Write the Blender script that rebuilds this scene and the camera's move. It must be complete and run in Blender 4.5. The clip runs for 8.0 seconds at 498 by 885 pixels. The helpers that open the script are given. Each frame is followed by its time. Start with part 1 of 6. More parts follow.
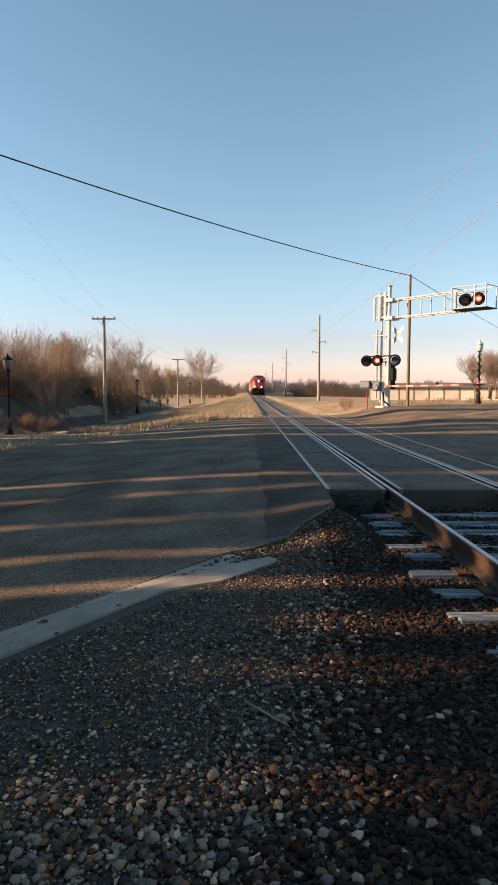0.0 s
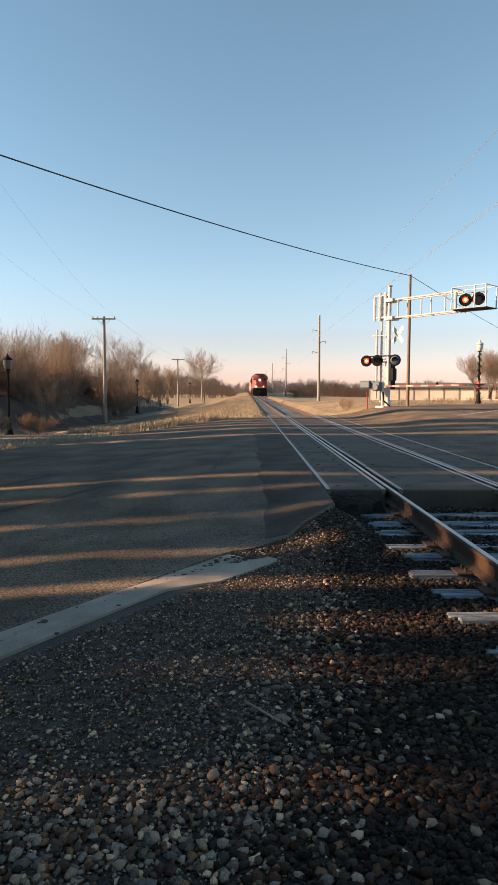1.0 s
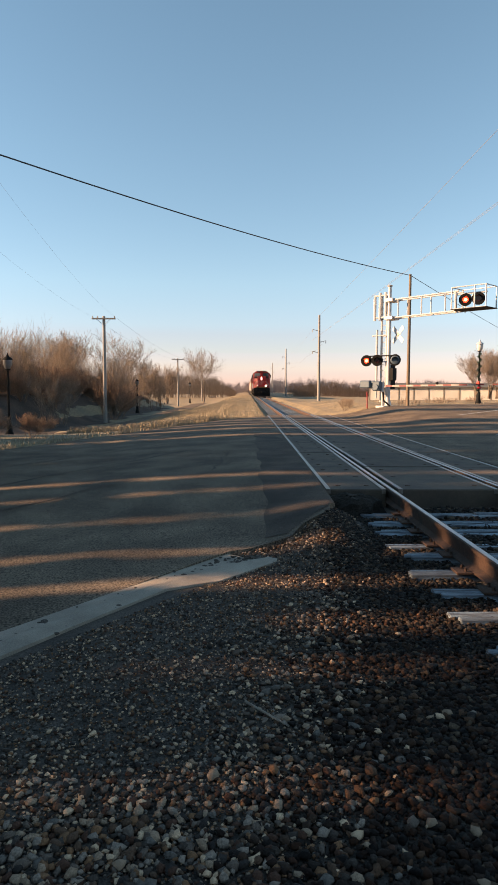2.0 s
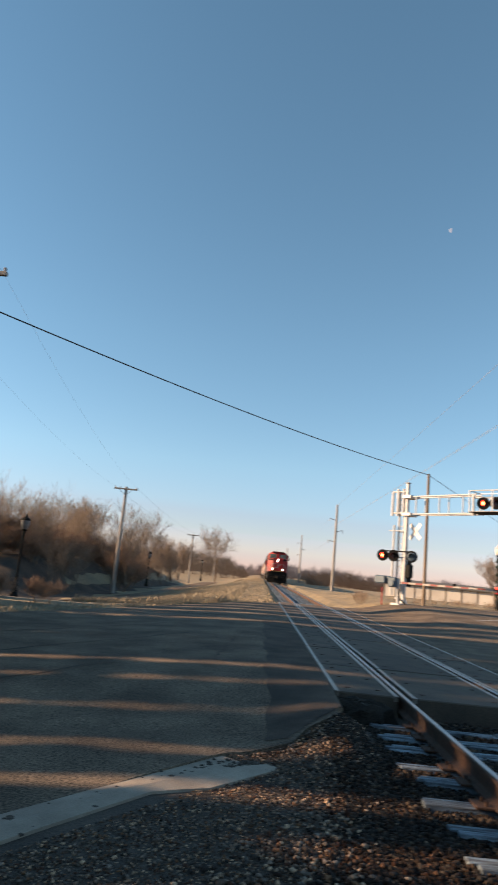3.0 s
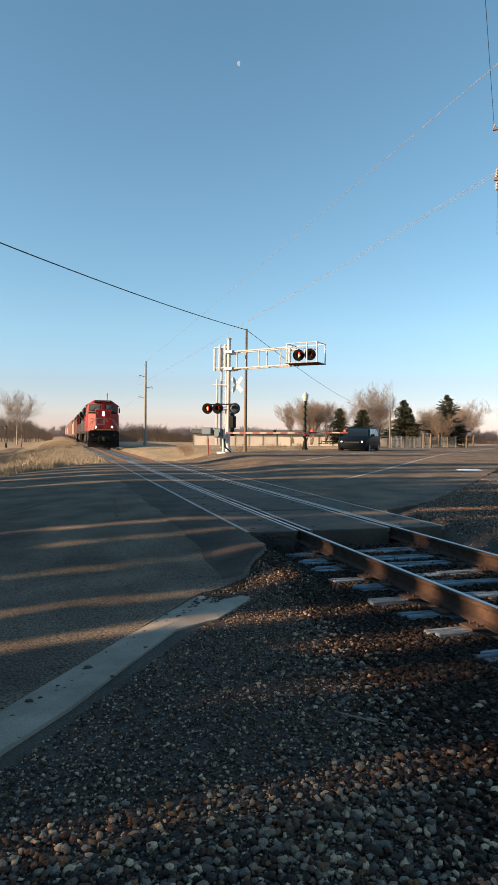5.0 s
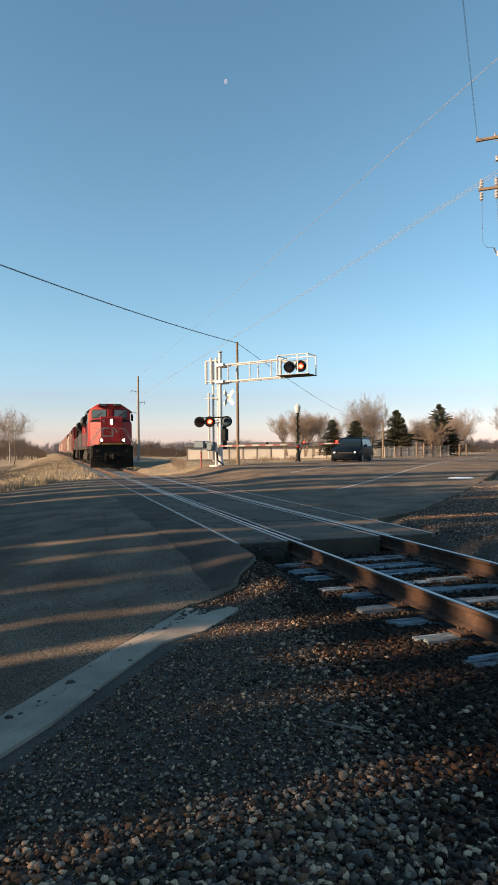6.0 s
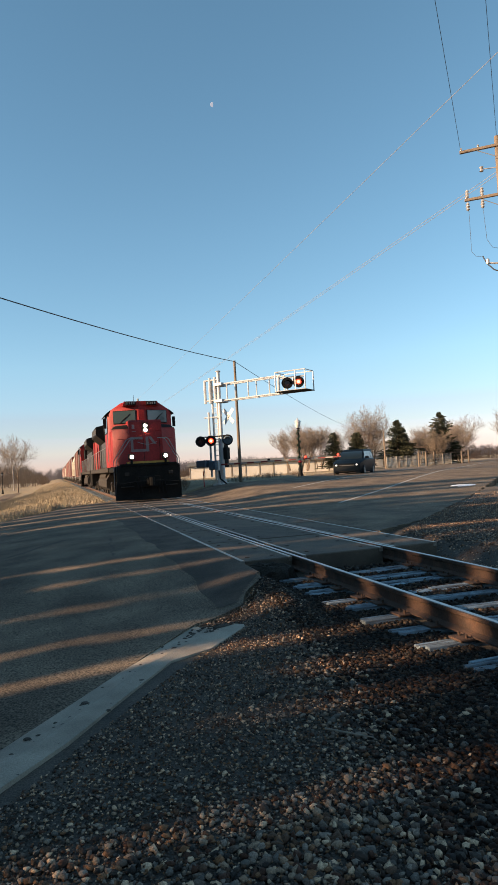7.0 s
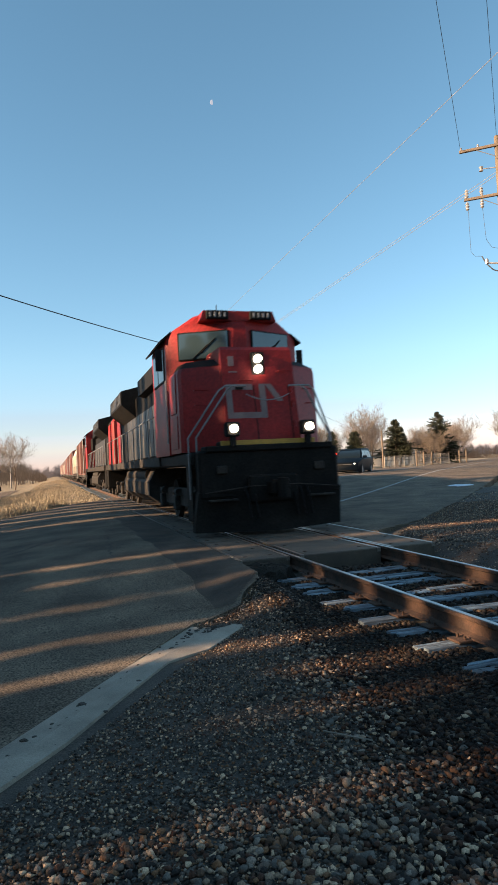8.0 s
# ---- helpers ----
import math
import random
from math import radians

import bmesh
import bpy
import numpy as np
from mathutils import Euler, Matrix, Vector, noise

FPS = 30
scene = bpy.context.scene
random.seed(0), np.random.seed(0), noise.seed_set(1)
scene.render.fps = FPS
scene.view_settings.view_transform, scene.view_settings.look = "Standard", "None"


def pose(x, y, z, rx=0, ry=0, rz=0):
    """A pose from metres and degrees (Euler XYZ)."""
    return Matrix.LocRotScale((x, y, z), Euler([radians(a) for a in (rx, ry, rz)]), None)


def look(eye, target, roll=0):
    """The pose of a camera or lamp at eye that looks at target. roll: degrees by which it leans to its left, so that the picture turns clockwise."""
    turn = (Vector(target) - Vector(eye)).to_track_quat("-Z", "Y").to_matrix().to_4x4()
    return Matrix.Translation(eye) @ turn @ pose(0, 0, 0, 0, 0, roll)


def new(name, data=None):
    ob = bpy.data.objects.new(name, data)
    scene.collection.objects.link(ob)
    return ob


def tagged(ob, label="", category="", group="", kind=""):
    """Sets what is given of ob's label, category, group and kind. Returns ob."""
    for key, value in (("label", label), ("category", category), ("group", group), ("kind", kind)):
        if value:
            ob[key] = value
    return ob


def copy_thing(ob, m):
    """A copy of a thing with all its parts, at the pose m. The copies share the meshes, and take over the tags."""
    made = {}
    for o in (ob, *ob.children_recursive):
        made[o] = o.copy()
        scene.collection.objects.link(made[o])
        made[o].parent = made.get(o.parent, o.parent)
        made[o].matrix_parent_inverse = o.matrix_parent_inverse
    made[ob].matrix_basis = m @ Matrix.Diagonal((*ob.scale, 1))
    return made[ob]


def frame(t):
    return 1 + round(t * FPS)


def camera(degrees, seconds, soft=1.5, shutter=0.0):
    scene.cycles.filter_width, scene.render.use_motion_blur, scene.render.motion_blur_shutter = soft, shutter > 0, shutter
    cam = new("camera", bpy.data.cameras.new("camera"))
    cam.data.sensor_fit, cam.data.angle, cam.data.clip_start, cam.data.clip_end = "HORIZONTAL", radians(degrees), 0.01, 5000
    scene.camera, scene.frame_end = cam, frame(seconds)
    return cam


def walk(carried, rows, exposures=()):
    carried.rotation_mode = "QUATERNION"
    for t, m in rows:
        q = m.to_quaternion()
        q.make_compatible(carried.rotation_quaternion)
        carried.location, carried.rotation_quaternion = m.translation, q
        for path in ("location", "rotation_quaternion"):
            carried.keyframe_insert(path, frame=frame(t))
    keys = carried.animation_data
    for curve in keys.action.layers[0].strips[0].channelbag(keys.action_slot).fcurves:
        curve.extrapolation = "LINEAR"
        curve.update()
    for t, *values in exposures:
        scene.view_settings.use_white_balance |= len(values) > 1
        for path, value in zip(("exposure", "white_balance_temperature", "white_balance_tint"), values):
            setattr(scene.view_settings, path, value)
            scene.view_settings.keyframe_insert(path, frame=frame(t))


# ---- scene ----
cam = camera(42.5, 8.0, soft=1.5, shutter=0.22)
# stops, white balance
EXPOSURE = [(0, 1.45, 6700, 27), (2.6, 1.45, 6700, 27), (3.0, 1.25, 6100, 22), (4.0, 1.20, 6000, 18), (4.4, 1.28, 6000, 18), (7.2, 1.30, 6000, 18), (8, 1.51, 6000, 18)]
PATH = [
    (0, (-2.634, 0.193, 1.283), (-2.628, 2.186, 1.12), 0.1),
    (1.2, (-2.634, 0.193, 1.283), (-2.628, 2.187, 1.12), 0.1),
    (2.5, (-2.634, 0.193, 1.284), (-2.628, 2.186, 1.12), 0.1),
    (2.7, (-2.634, 0.193, 1.284), (-2.628, 2.187, 1.121), 0.1),
    (2.8, (-2.482, 0.082, 1.302), (-2.55, 2.08, 1.364), 1.2),
    (2.9, (-2.658, 0.298, 1.249), (-2.802, 2.264, 1.587), 5.6),
    (3, (-2.637, 0.2, 1.306), (-2.707, 2.16, 1.7), 5.6),
    (3.1, (-2.74, 0.154, 1.334), (-2.746, 2.122, 1.687), 6.6),
    (3.2, (-2.809, 0.038, 1.366), (-2.813, 2.004, 1.733), 6.0),
    (3.3, (-2.896, 0.041, 1.374), (-2.9, 1.991, 1.818), 5.4),
    (3.4, (-3.076, 0.066, 1.323), (-3.1, 2.018, 1.757), 6.5),
    (3.5, (-3.182, -0.046, 1.386), (-3.197, 1.876, 1.942), 9.1),
    (3.6, (-3.357, -0.219, 1.436), (-3.411, 1.69, 2.029), 11.2),
    (3.7, (-3.457, -0.351, 1.524), (-3.493, 1.576, 2.06), 9.6),
    (3.8, (-3.552, -0.193, 1.444), (-3.587, 1.742, 1.948), 7.9),
    (3.9, (-3.585, -0.22, 1.431), (-3.6, 1.743, 1.813), 4.6),
    (4, (-3.736, -0.154, 1.35), (-3.717, 1.813, 1.709), 4.0),
    (4.1, (-3.822, -0.056, 1.313), (-3.716, 1.93, 1.518), 1.9),
    (4.2, (-3.926, -0.068, 1.31), (-3.698, 1.917, 1.399), 0.5),
    (4.3, (-3.993, -0.13, 1.325), (-3.699, 1.848, 1.274), 1.6),
    (4.4, (-4.045, -0.149, 1.333), (-3.753, 1.83, 1.327), 2.0),
    (4.5, (-4.125, -0.074, 1.336), (-3.672, 1.874, 1.341), 2.3),
    (4.7, (-4.129, -0.179, 1.355), (-3.563, 1.739, 1.334), 0.6),
    (5.8, (-4.063, -0.114, 1.322), (-3.494, 1.804, 1.32), 0.8),
    (6, (-4.033, -0.174, 1.315), (-3.449, 1.739, 1.336), -0.5),
    (6.2, (-4.01, -0.225, 1.304), (-3.395, 1.677, 1.367), -3.3),
    (6.4, (-4.043, -0.399, 1.329), (-3.47, 1.511, 1.488), -3.6),
    (6.5, (-4.073, -0.417, 1.363), (-3.497, 1.497, 1.431), -2.5),
    (7, (-4.05, -0.368, 1.346), (-3.471, 1.545, 1.419), -3.2),
    (7.5, (-4.051, -0.354, 1.343), (-3.466, 1.557, 1.419), -3.2),
    (8, (-4.051, -0.342, 1.359), (-3.466, 1.569, 1.427), -2.9),
]
walk(cam, [(t, look(e, g, r)) for t, e, g, r in PATH], EXPOSURE)

# world, sun and exposure
SUN_AZ, SUN_EL = 267.0, 19.0
world = bpy.data.worlds.new("sky")
scene.world = world
world.use_nodes = True
_bg = world.node_tree.nodes["Background"]
_sky = world.node_tree.nodes.new("ShaderNodeTexSky")
_sky.sky_type = "NISHITA"
_sky.sun_disc = False
_sky.sun_elevation = radians(SUN_EL)
_sky.sun_rotation = radians(SUN_AZ)
_sky.air_density, _sky.dust_density, _sky.ozone_density = 1.0, 0.02, 1.8
_hue = world.node_tree.nodes.new("ShaderNodeHueSaturation")
_hue.inputs["Hue"].default_value = 0.468
world.node_tree.links.new(_sky.outputs[0], _hue.inputs["Color"])
# pale pinkish haze low over the whole horizon
_tc, _sep, _haze, _mul = [world.node_tree.nodes.new("ShaderNode" + k) for k in ("TexCoord", "SeparateXYZ", "ValToRGB", "Mix")]
_mul.data_type, _mul.blend_type = "RGBA", "MULTIPLY"
_mul.inputs[0].default_value = 1.0
for _p, _c in ((0.0, (0.77, 0.725, 0.83, 1)), (0.07, (0.845, 0.82, 0.895, 1)), (0.16, (0.97, 0.965, 0.975, 1)), (0.34, (1, 1, 1, 1))):
    _e = _haze.color_ramp.elements[0] if _p == 0 else _haze.color_ramp.elements.new(_p)
    _e.position, _e.color = _p, _c
world.node_tree.links.new(_tc.outputs["Generated"], _sep.inputs[0])
world.node_tree.links.new(_sep.outputs["Z"], _haze.inputs[0])
world.node_tree.links.new(_hue.outputs[0], _mul.inputs[6])
world.node_tree.links.new(_haze.outputs[0], _mul.inputs[7])
world.node_tree.links.new(_mul.outputs[2], _bg.inputs[0])
_bg.inputs[1].default_value = 0.068
_sd = bpy.data.lights.new("sun", "SUN")
_sd.energy, _sd.angle, _sd.color = 5.0, radians(1.4), (1.0, 0.70, 0.38)
sun = new("sun", _sd)
_az, _el = radians(SUN_AZ), radians(SUN_EL)
_to = Vector((math.sin(_az) * math.cos(_el), math.cos(_az) * math.cos(_el), math.sin(_el)))
sun.matrix_world = look((-60, -10, 40), Vector((-60, -10, 40)) - _to)


# ---- materials
def mat(name, c, rough=0.7, c2=None, scale=8.0, var=0.5, bump=0.0, bscale=60.0, metal=0.0, rnd=0.0, fine=0.25, stretch=(1, 1, 1), spec=0.5, emit=None, power=0.0):
    m = bpy.data.materials.new(name)
    m.use_nodes = True
    n, l = m.node_tree.nodes, m.node_tree.links
    b = n["Principled BSDF"]
    b.inputs["Roughness"].default_value, b.inputs["Metallic"].default_value = rough, metal
    b.inputs["Specular IOR Level"].default_value = spec
    if emit:
        b.inputs["Base Color"].default_value = (*c, 1)
        b.inputs["Emission Color"].default_value = (*emit, 1)
        b.inputs["Emission Strength"].default_value = power
        return m
    c2 = c2 or tuple(x * 0.55 for x in c)
    tc, mp = n.new("ShaderNodeTexCoord"), n.new("ShaderNodeMapping")
    mp.inputs["Scale"].default_value = stretch
    l.new(tc.outputs["Object"], mp.inputs[0])
    big, small = n.new("ShaderNodeTexNoise"), n.new("ShaderNodeTexNoise")
    big.inputs["Scale"].default_value, big.inputs["Detail"].default_value = scale, 6
    small.inputs["Scale"].default_value, small.inputs["Detail"].default_value = bscale, 4
    for x in (big, small):
        l.new(mp.outputs[0], x.inputs["Vector"])
    ramp = n.new("ShaderNodeMapRange")
    ramp.inputs[1].default_value, ramp.inputs[2].default_value = 0.5 - 0.3 / max(var, 0.05) * 0.5, 0.5 + 0.3 / max(var, 0.05) * 0.5
    l.new(big.outputs[0], ramp.inputs[0])
    mix = n.new("ShaderNodeMix")
    mix.data_type = "RGBA"
    mix.inputs[6].default_value, mix.inputs[7].default_value = (*c, 1), (*c2, 1)
    l.new(ramp.outputs[0], mix.inputs[0])
    hsv = n.new("ShaderNodeHueSaturation")
    l.new(mix.outputs[2], hsv.inputs["Color"])
    mul = n.new("ShaderNodeMapRange")
    mul.inputs[1].default_value, mul.inputs[2].default_value = 0.3, 0.7
    mul.inputs[3].default_value, mul.inputs[4].default_value = 1 - fine, 1 + fine
    l.new(small.outputs[0], mul.inputs[0])
    val = mul.outputs[0]
    if rnd:
        info, geo = n.new("ShaderNodeObjectInfo"), n.new("ShaderNodeNewGeometry")
        add = n.new("ShaderNodeMath")
        l.new(info.outputs["Random"], add.inputs[0]), l.new(geo.outputs["Random Per Island"], add.inputs[1])
        fr = n.new("ShaderNodeMath")
        fr.operation = "FRACT"
        l.new(add.outputs[0], fr.inputs[0])
        rr = n.new("ShaderNodeMapRange")
        rr.inputs[3].default_value, rr.inputs[4].default_value = 1 - rnd, 1 + rnd
        l.new(fr.outputs[0], rr.inputs[0])
        mm = n.new("ShaderNodeMath")
        mm.operation = "MULTIPLY"
        l.new(val, mm.inputs[0]), l.new(rr.outputs[0], mm.inputs[1])
        val = mm.outputs[0]
    l.new(val, hsv.inputs["Value"])
    l.new(hsv.outputs[0], b.inputs["Base Color"])
    if bump:
        bp = n.new("ShaderNodeBump")
        bp.inputs["Strength"].default_value, bp.inputs["Distance"].default_value = bump, 0.02
        l.new(small.outputs[0], bp.inputs["Height"]), l.new(bp.outputs[0], b.inputs["Normal"])
    return m


def stone_mat(name, cols, rough=0.8):
    """Loose stones, each of its own colour."""
    m = mat(name, cols[0], rough, scale=40, bscale=150, fine=0.3, bump=0.4, spec=0.2)
    n, l = m.node_tree.nodes, m.node_tree.links
    geo, info, ramp = n.new("ShaderNodeNewGeometry"), n.new("ShaderNodeObjectInfo"), n.new("ShaderNodeValToRGB")
    add, fr = n.new("ShaderNodeMath"), n.new("ShaderNodeMath")
    fr.operation = "FRACT"
    l.new(geo.outputs["Random Per Island"], add.inputs[0]), l.new(info.outputs["Random"], add.inputs[1])
    l.new(add.outputs[0], fr.inputs[0]), l.new(fr.outputs[0], ramp.inputs[0])
    ramp.color_ramp.interpolation = "CONSTANT"
    while len(ramp.color_ramp.elements) < len(cols):
        ramp.color_ramp.elements.new(0.5)
    for i, c in enumerate(cols):
        ramp.color_ramp.elements[i].position = i / len(cols)
        ramp.color_ramp.elements[i].color = (*c, 1)
    hsv = next(x for x in n if x.type == "HUE_SAT")
    l.new(ramp.outputs[0], hsv.inputs["Color"])
    return m


STONES = [(r * 1.02, g * 0.92, b * 0.86) for r, g, b in [(0.12, 0.11, 0.10), (0.07, 0.065, 0.06), (0.20, 0.175, 0.145), (0.10, 0.078, 0.062), (0.30, 0.26, 0.21), (0.05, 0.048, 0.047), (0.16, 0.115, 0.08), (0.12, 0.12, 0.115), (0.085, 0.058, 0.046), (0.18, 0.17, 0.155)]]
STONES = [tuple(1.02 * v * (v / 0.10) ** 0.6 for v in c) for c in STONES]
M_STONE = stone_mat("ballast stone", STONES)
# the same stone colours, scaled much darker, for beside and between the rails
M_BALLAST_DARK = stone_mat("dark ballast stone", [tuple(v * 0.175 for v in c) for c in STONES])
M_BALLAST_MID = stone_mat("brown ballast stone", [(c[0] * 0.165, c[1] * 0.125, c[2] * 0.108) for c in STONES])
M_SOIL = mat("gravelly soil", (0.115, 0.090, 0.070), 0.95, (0.055, 0.044, 0.036), 3, 0.6, 0.9, 90, fine=0.5)
M_GROUND = mat("dry winter field", (0.30, 0.22, 0.12), 0.95, (0.14, 0.115, 0.075), 0.35, 0.7, 0.8, 9, fine=0.45)
M_ASPHALT = mat("worn asphalt", (0.188, 0.140, 0.097), 0.9, (0.092, 0.069, 0.050), 1.1, 1.0, 0.45, 60, fine=0.9, spec=0.2)
M_PATCH = mat("newer asphalt", (0.095, 0.068, 0.048), 0.9, (0.040, 0.029, 0.021), 1.6, 1.0, 0.6, 70, fine=0.4, spec=0.35)
M_CONC = mat("weathered concrete", (0.40, 0.33, 0.255), 0.85, (0.22, 0.18, 0.14), 2.5, 0.8, 0.35, 120, fine=0.2)
M_PANEL = mat("dusty crossing concrete", (0.125, 0.089, 0.060), 0.85, (0.06, 0.044, 0.033), 2.0, 0.7, 0.3, 90, fine=0.25, rnd=0.18)
M_STEEL = mat("polished railhead", (0.42, 0.42, 0.43), 0.34, (0.25, 0.25, 0.26), 5, 0.4, metal=1.0, fine=0.1)
M_EDGE = mat("scuffed steel edging", (0.36, 0.33, 0.30), 0.42, (0.20, 0.17, 0.14), 3, 0.7, metal=0.9, fine=0.25)
M_TAR = mat("crumbled tar", (0.020, 0.016, 0.013), 0.9, (0.034, 0.028, 0.022), 9, 0.8, 0.8, 60, fine=0.5, spec=0.15)
M_RUST = mat("rusty rail steel", (0.092, 0.046, 0.027), 0.9, (0.042, 0.025, 0.017), 6, 0.8, 0.4, 60, fine=0.3)
M_TIE = mat("frosted timber", (0.25, 0.32, 0.37), 0.75, (0.06, 0.06, 0.065), 3.5, 1.0, 0.5, 40, rnd=0.3, stretch=(1, 8, 8))
M_WHITE_METAL = mat("galvanised white metal", (0.50, 0.50, 0.50), 0.45, (0.43, 0.43, 0.42), 3, 0.5, fine=0.1, metal=0.15)
M_BLACK = mat("black paint", (0.010, 0.010, 0.010), 0.7, (0.016, 0.015, 0.014), 3, 0.6, 0.15, 30, fine=0.3, spec=0.1)
M_GREYBOX = mat("grey enamel", (0.075, 0.115, 0.15), 0.55, (0.05, 0.075, 0.10), 3, 0.5, fine=0.1)
M_POLE = mat("weathered pole wood", (0.23, 0.165, 0.11), 0.9, (0.12, 0.09, 0.065), 4, 0.7, 0.5, 30, stretch=(6, 6, 0.5))
M_POLE_GREY = mat("grey pole wood", (0.34, 0.31, 0.28), 0.9, (0.2, 0.18, 0.16), 4, 0.7, 0.5, 30, stretch=(6, 6, 0.5))
M_WIRE = mat("cable", (0.04, 0.04, 0.042), 0.6)
M_WIRE_BRIGHT = mat("aluminium cable", (0.33, 0.32, 0.32), 0.5, metal=0.1)
M_PORC = mat("porcelain insulator", (0.45, 0.42, 0.40), 0.25)
M_RED = mat("locomotive red", (0.30, 0.018, 0.014), 0.48, (0.19, 0.013, 0.011), 1.3, 0.8, 0.08, 20, fine=0.25, spec=0.22)
M_LOCO_BLACK = mat("sooty black paint", (0.010, 0.0095, 0.009), 0.65, (0.018, 0.016, 0.014), 2, 0.8, 0.1, 25, fine=0.3, spec=0.07)
M_LOCO_GREY = mat("dusty running gear", (0.055, 0.045, 0.036), 0.8, (0.022, 0.019, 0.017), 4, 0.8, 0.3, 40, fine=0.35, spec=0.2)
M_DOOR = mat("grimy hood doors", (0.030, 0.027, 0.025), 0.5, (0.013, 0.012, 0.012), 1.5, 0.8, 0.1, 20, fine=0.25, rnd=0.15)
M_LOGO = mat("faded emblem grey", (0.20, 0.14, 0.125), 0.5, (0.15, 0.085, 0.08), 3, 0.7, fine=0.2)
M_YELLOW = mat("yellow stripe paint", (0.55, 0.30, 0.03), 0.5, (0.38, 0.2, 0.03), 5, 0.6, fine=0.2)
M_GLASS = mat("dark window glass", (0.012, 0.018, 0.018), 0.08, (0.016, 0.022, 0.022), 1, 0.3, fine=0.05, spec=0.35)
# bluish base colour stands in for sky reflected in the windshields
M_CABGLASS = mat("sky-tinted cab glass", (0.05, 0.075, 0.085), 0.05, (0.03, 0.05, 0.055), 1, 0.3, fine=0.05, spec=0.8)
M_CARGLASS = mat("tinted car glass", (0.010, 0.016, 0.020), 0.08, (0.008, 0.012, 0.014), 1, 0.3, fine=0.05, spec=0.18)
# gate tapes darkened in colour to stand for shade on the arm
M_ARMWHITE = mat("shaded white gate tape", (0.34, 0.31, 0.28), 0.5, fine=0.15)
M_ARMRED = mat("shaded red gate tape", (0.20, 0.02, 0.018), 0.5, fine=0.15)
M_RAILING = mat("grey handrail", (0.25, 0.25, 0.25), 0.45, fine=0.1)
M_HEAD = mat("headlight glow", (1, 1, 1), 0.3, emit=(1.0, 0.80, 0.52), power=24)
M_CARLIGHT = mat("car headlight glow", (1, 1, 1), 0.3, emit=(1.0, 0.86, 0.6), power=1.2)
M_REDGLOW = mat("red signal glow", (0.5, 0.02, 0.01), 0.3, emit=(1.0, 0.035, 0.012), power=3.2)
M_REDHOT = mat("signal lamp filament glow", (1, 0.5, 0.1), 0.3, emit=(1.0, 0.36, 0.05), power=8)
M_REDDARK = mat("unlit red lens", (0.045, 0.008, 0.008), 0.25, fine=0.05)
M_REDTAPE = mat("red reflective tape", (0.45, 0.02, 0.02), 0.4, fine=0.1)
M_WHITETAPE = mat("white reflective tape", (0.75, 0.73, 0.70), 0.4, fine=0.1)
M_BOXCAR = mat("boxcar oxide red", (0.19, 0.045, 0.03), 0.65, (0.12, 0.035, 0.025), 1.2, 0.8, 0.1, 15, fine=0.2)
M_BOXCAR2 = mat("faded brown red", (0.17, 0.062, 0.042), 0.65, (0.11, 0.045, 0.034), 1.2, 0.8, 0.1, 15, fine=0.2)
M_HOPPER = mat("cream hopper paint", (0.62, 0.55, 0.44), 0.55, (0.42, 0.36, 0.29), 1.2, 0.7, 0.1, 15, fine=0.15)
M_CARPAINT = mat("dark blue car paint", (0.003, 0.005, 0.008), 0.42, (0.004, 0.007, 0.012), 2, 0.3, fine=0.05, spec=0.04)
M_TYRE = mat("rubber", (0.02, 0.02, 0.02), 0.85)
M_ALLOY = mat("alloy", (0.16, 0.16, 0.165), 0.45, metal=0.6)
M_BARK = mat("bare bark", (0.20, 0.145, 0.10), 0.9, (0.11, 0.08, 0.06), 5, 0.7, 0.4, 40)
M_TWIG = mat("bare twigs", (0.28, 0.21, 0.15), 0.9, (0.17, 0.125, 0.09), 2, 0.7, rnd=0.3)
M_BANK = mat("shade-darkened leaf litter", (0.085, 0.055, 0.036), 0.95, (0.035, 0.025, 0.019), 0.7, 0.9, 0.9, 14, fine=0.5)
M_TWIG_TREE = mat("grey-brown twigs", (0.245, 0.188, 0.145), 0.9, (0.155, 0.118, 0.092), 1.5, 0.7, rnd=0.3)
# twigs paled and greyed so their colour carries the distance haze
M_TWIG_FAR = mat("haze-tinted distant twigs", (0.28, 0.23, 0.215), 0.95, (0.22, 0.18, 0.17), 0.05, 0.7, rnd=0.2)
M_TWIG_RED = mat("reddish brush", (0.25, 0.155, 0.10), 0.9, (0.16, 0.105, 0.07), 2, 0.7, rnd=0.3)
M_NEEDLE = mat("conifer needles", (0.036, 0.044, 0.020), 0.8, (0.060, 0.056, 0.030), 2, 0.7, rnd=0.35)
M_GRASS = mat("tan dry grass", (0.38, 0.31, 0.21), 0.9, (0.25, 0.20, 0.135), 1.5, 0.8, rnd=0.35)
M_GARLAND = mat("green tinsel garland", (0.018, 0.05, 0.022), 0.7, rnd=0.4)
M_WALLWHITE = mat("white metal siding", (0.70, 0.64, 0.55), 0.6, (0.55, 0.49, 0.42), 0.4, 0.7, fine=0.1, rnd=0.12)
M_ROOFDARK = mat("dark shingle roof", (0.12, 0.11, 0.095), 0.9, (0.08, 0.075, 0.065), 0.5, 0.6)
M_FENCE = mat("weathered fence board", (0.30, 0.26, 0.21), 0.85, (0.2, 0.17, 0.14), 2, 0.6, rnd=0.2)
M_LINE = mat("worn road paint", (0.45, 0.43, 0.40), 0.8, (0.2, 0.19, 0.18), 6, 0.9, fine=0.3)
M_SNOW = mat("melting snow patch", (0.80, 0.82, 0.85), 0.6, (0.65, 0.67, 0.7), 6, 0.5, 0.3, 40)
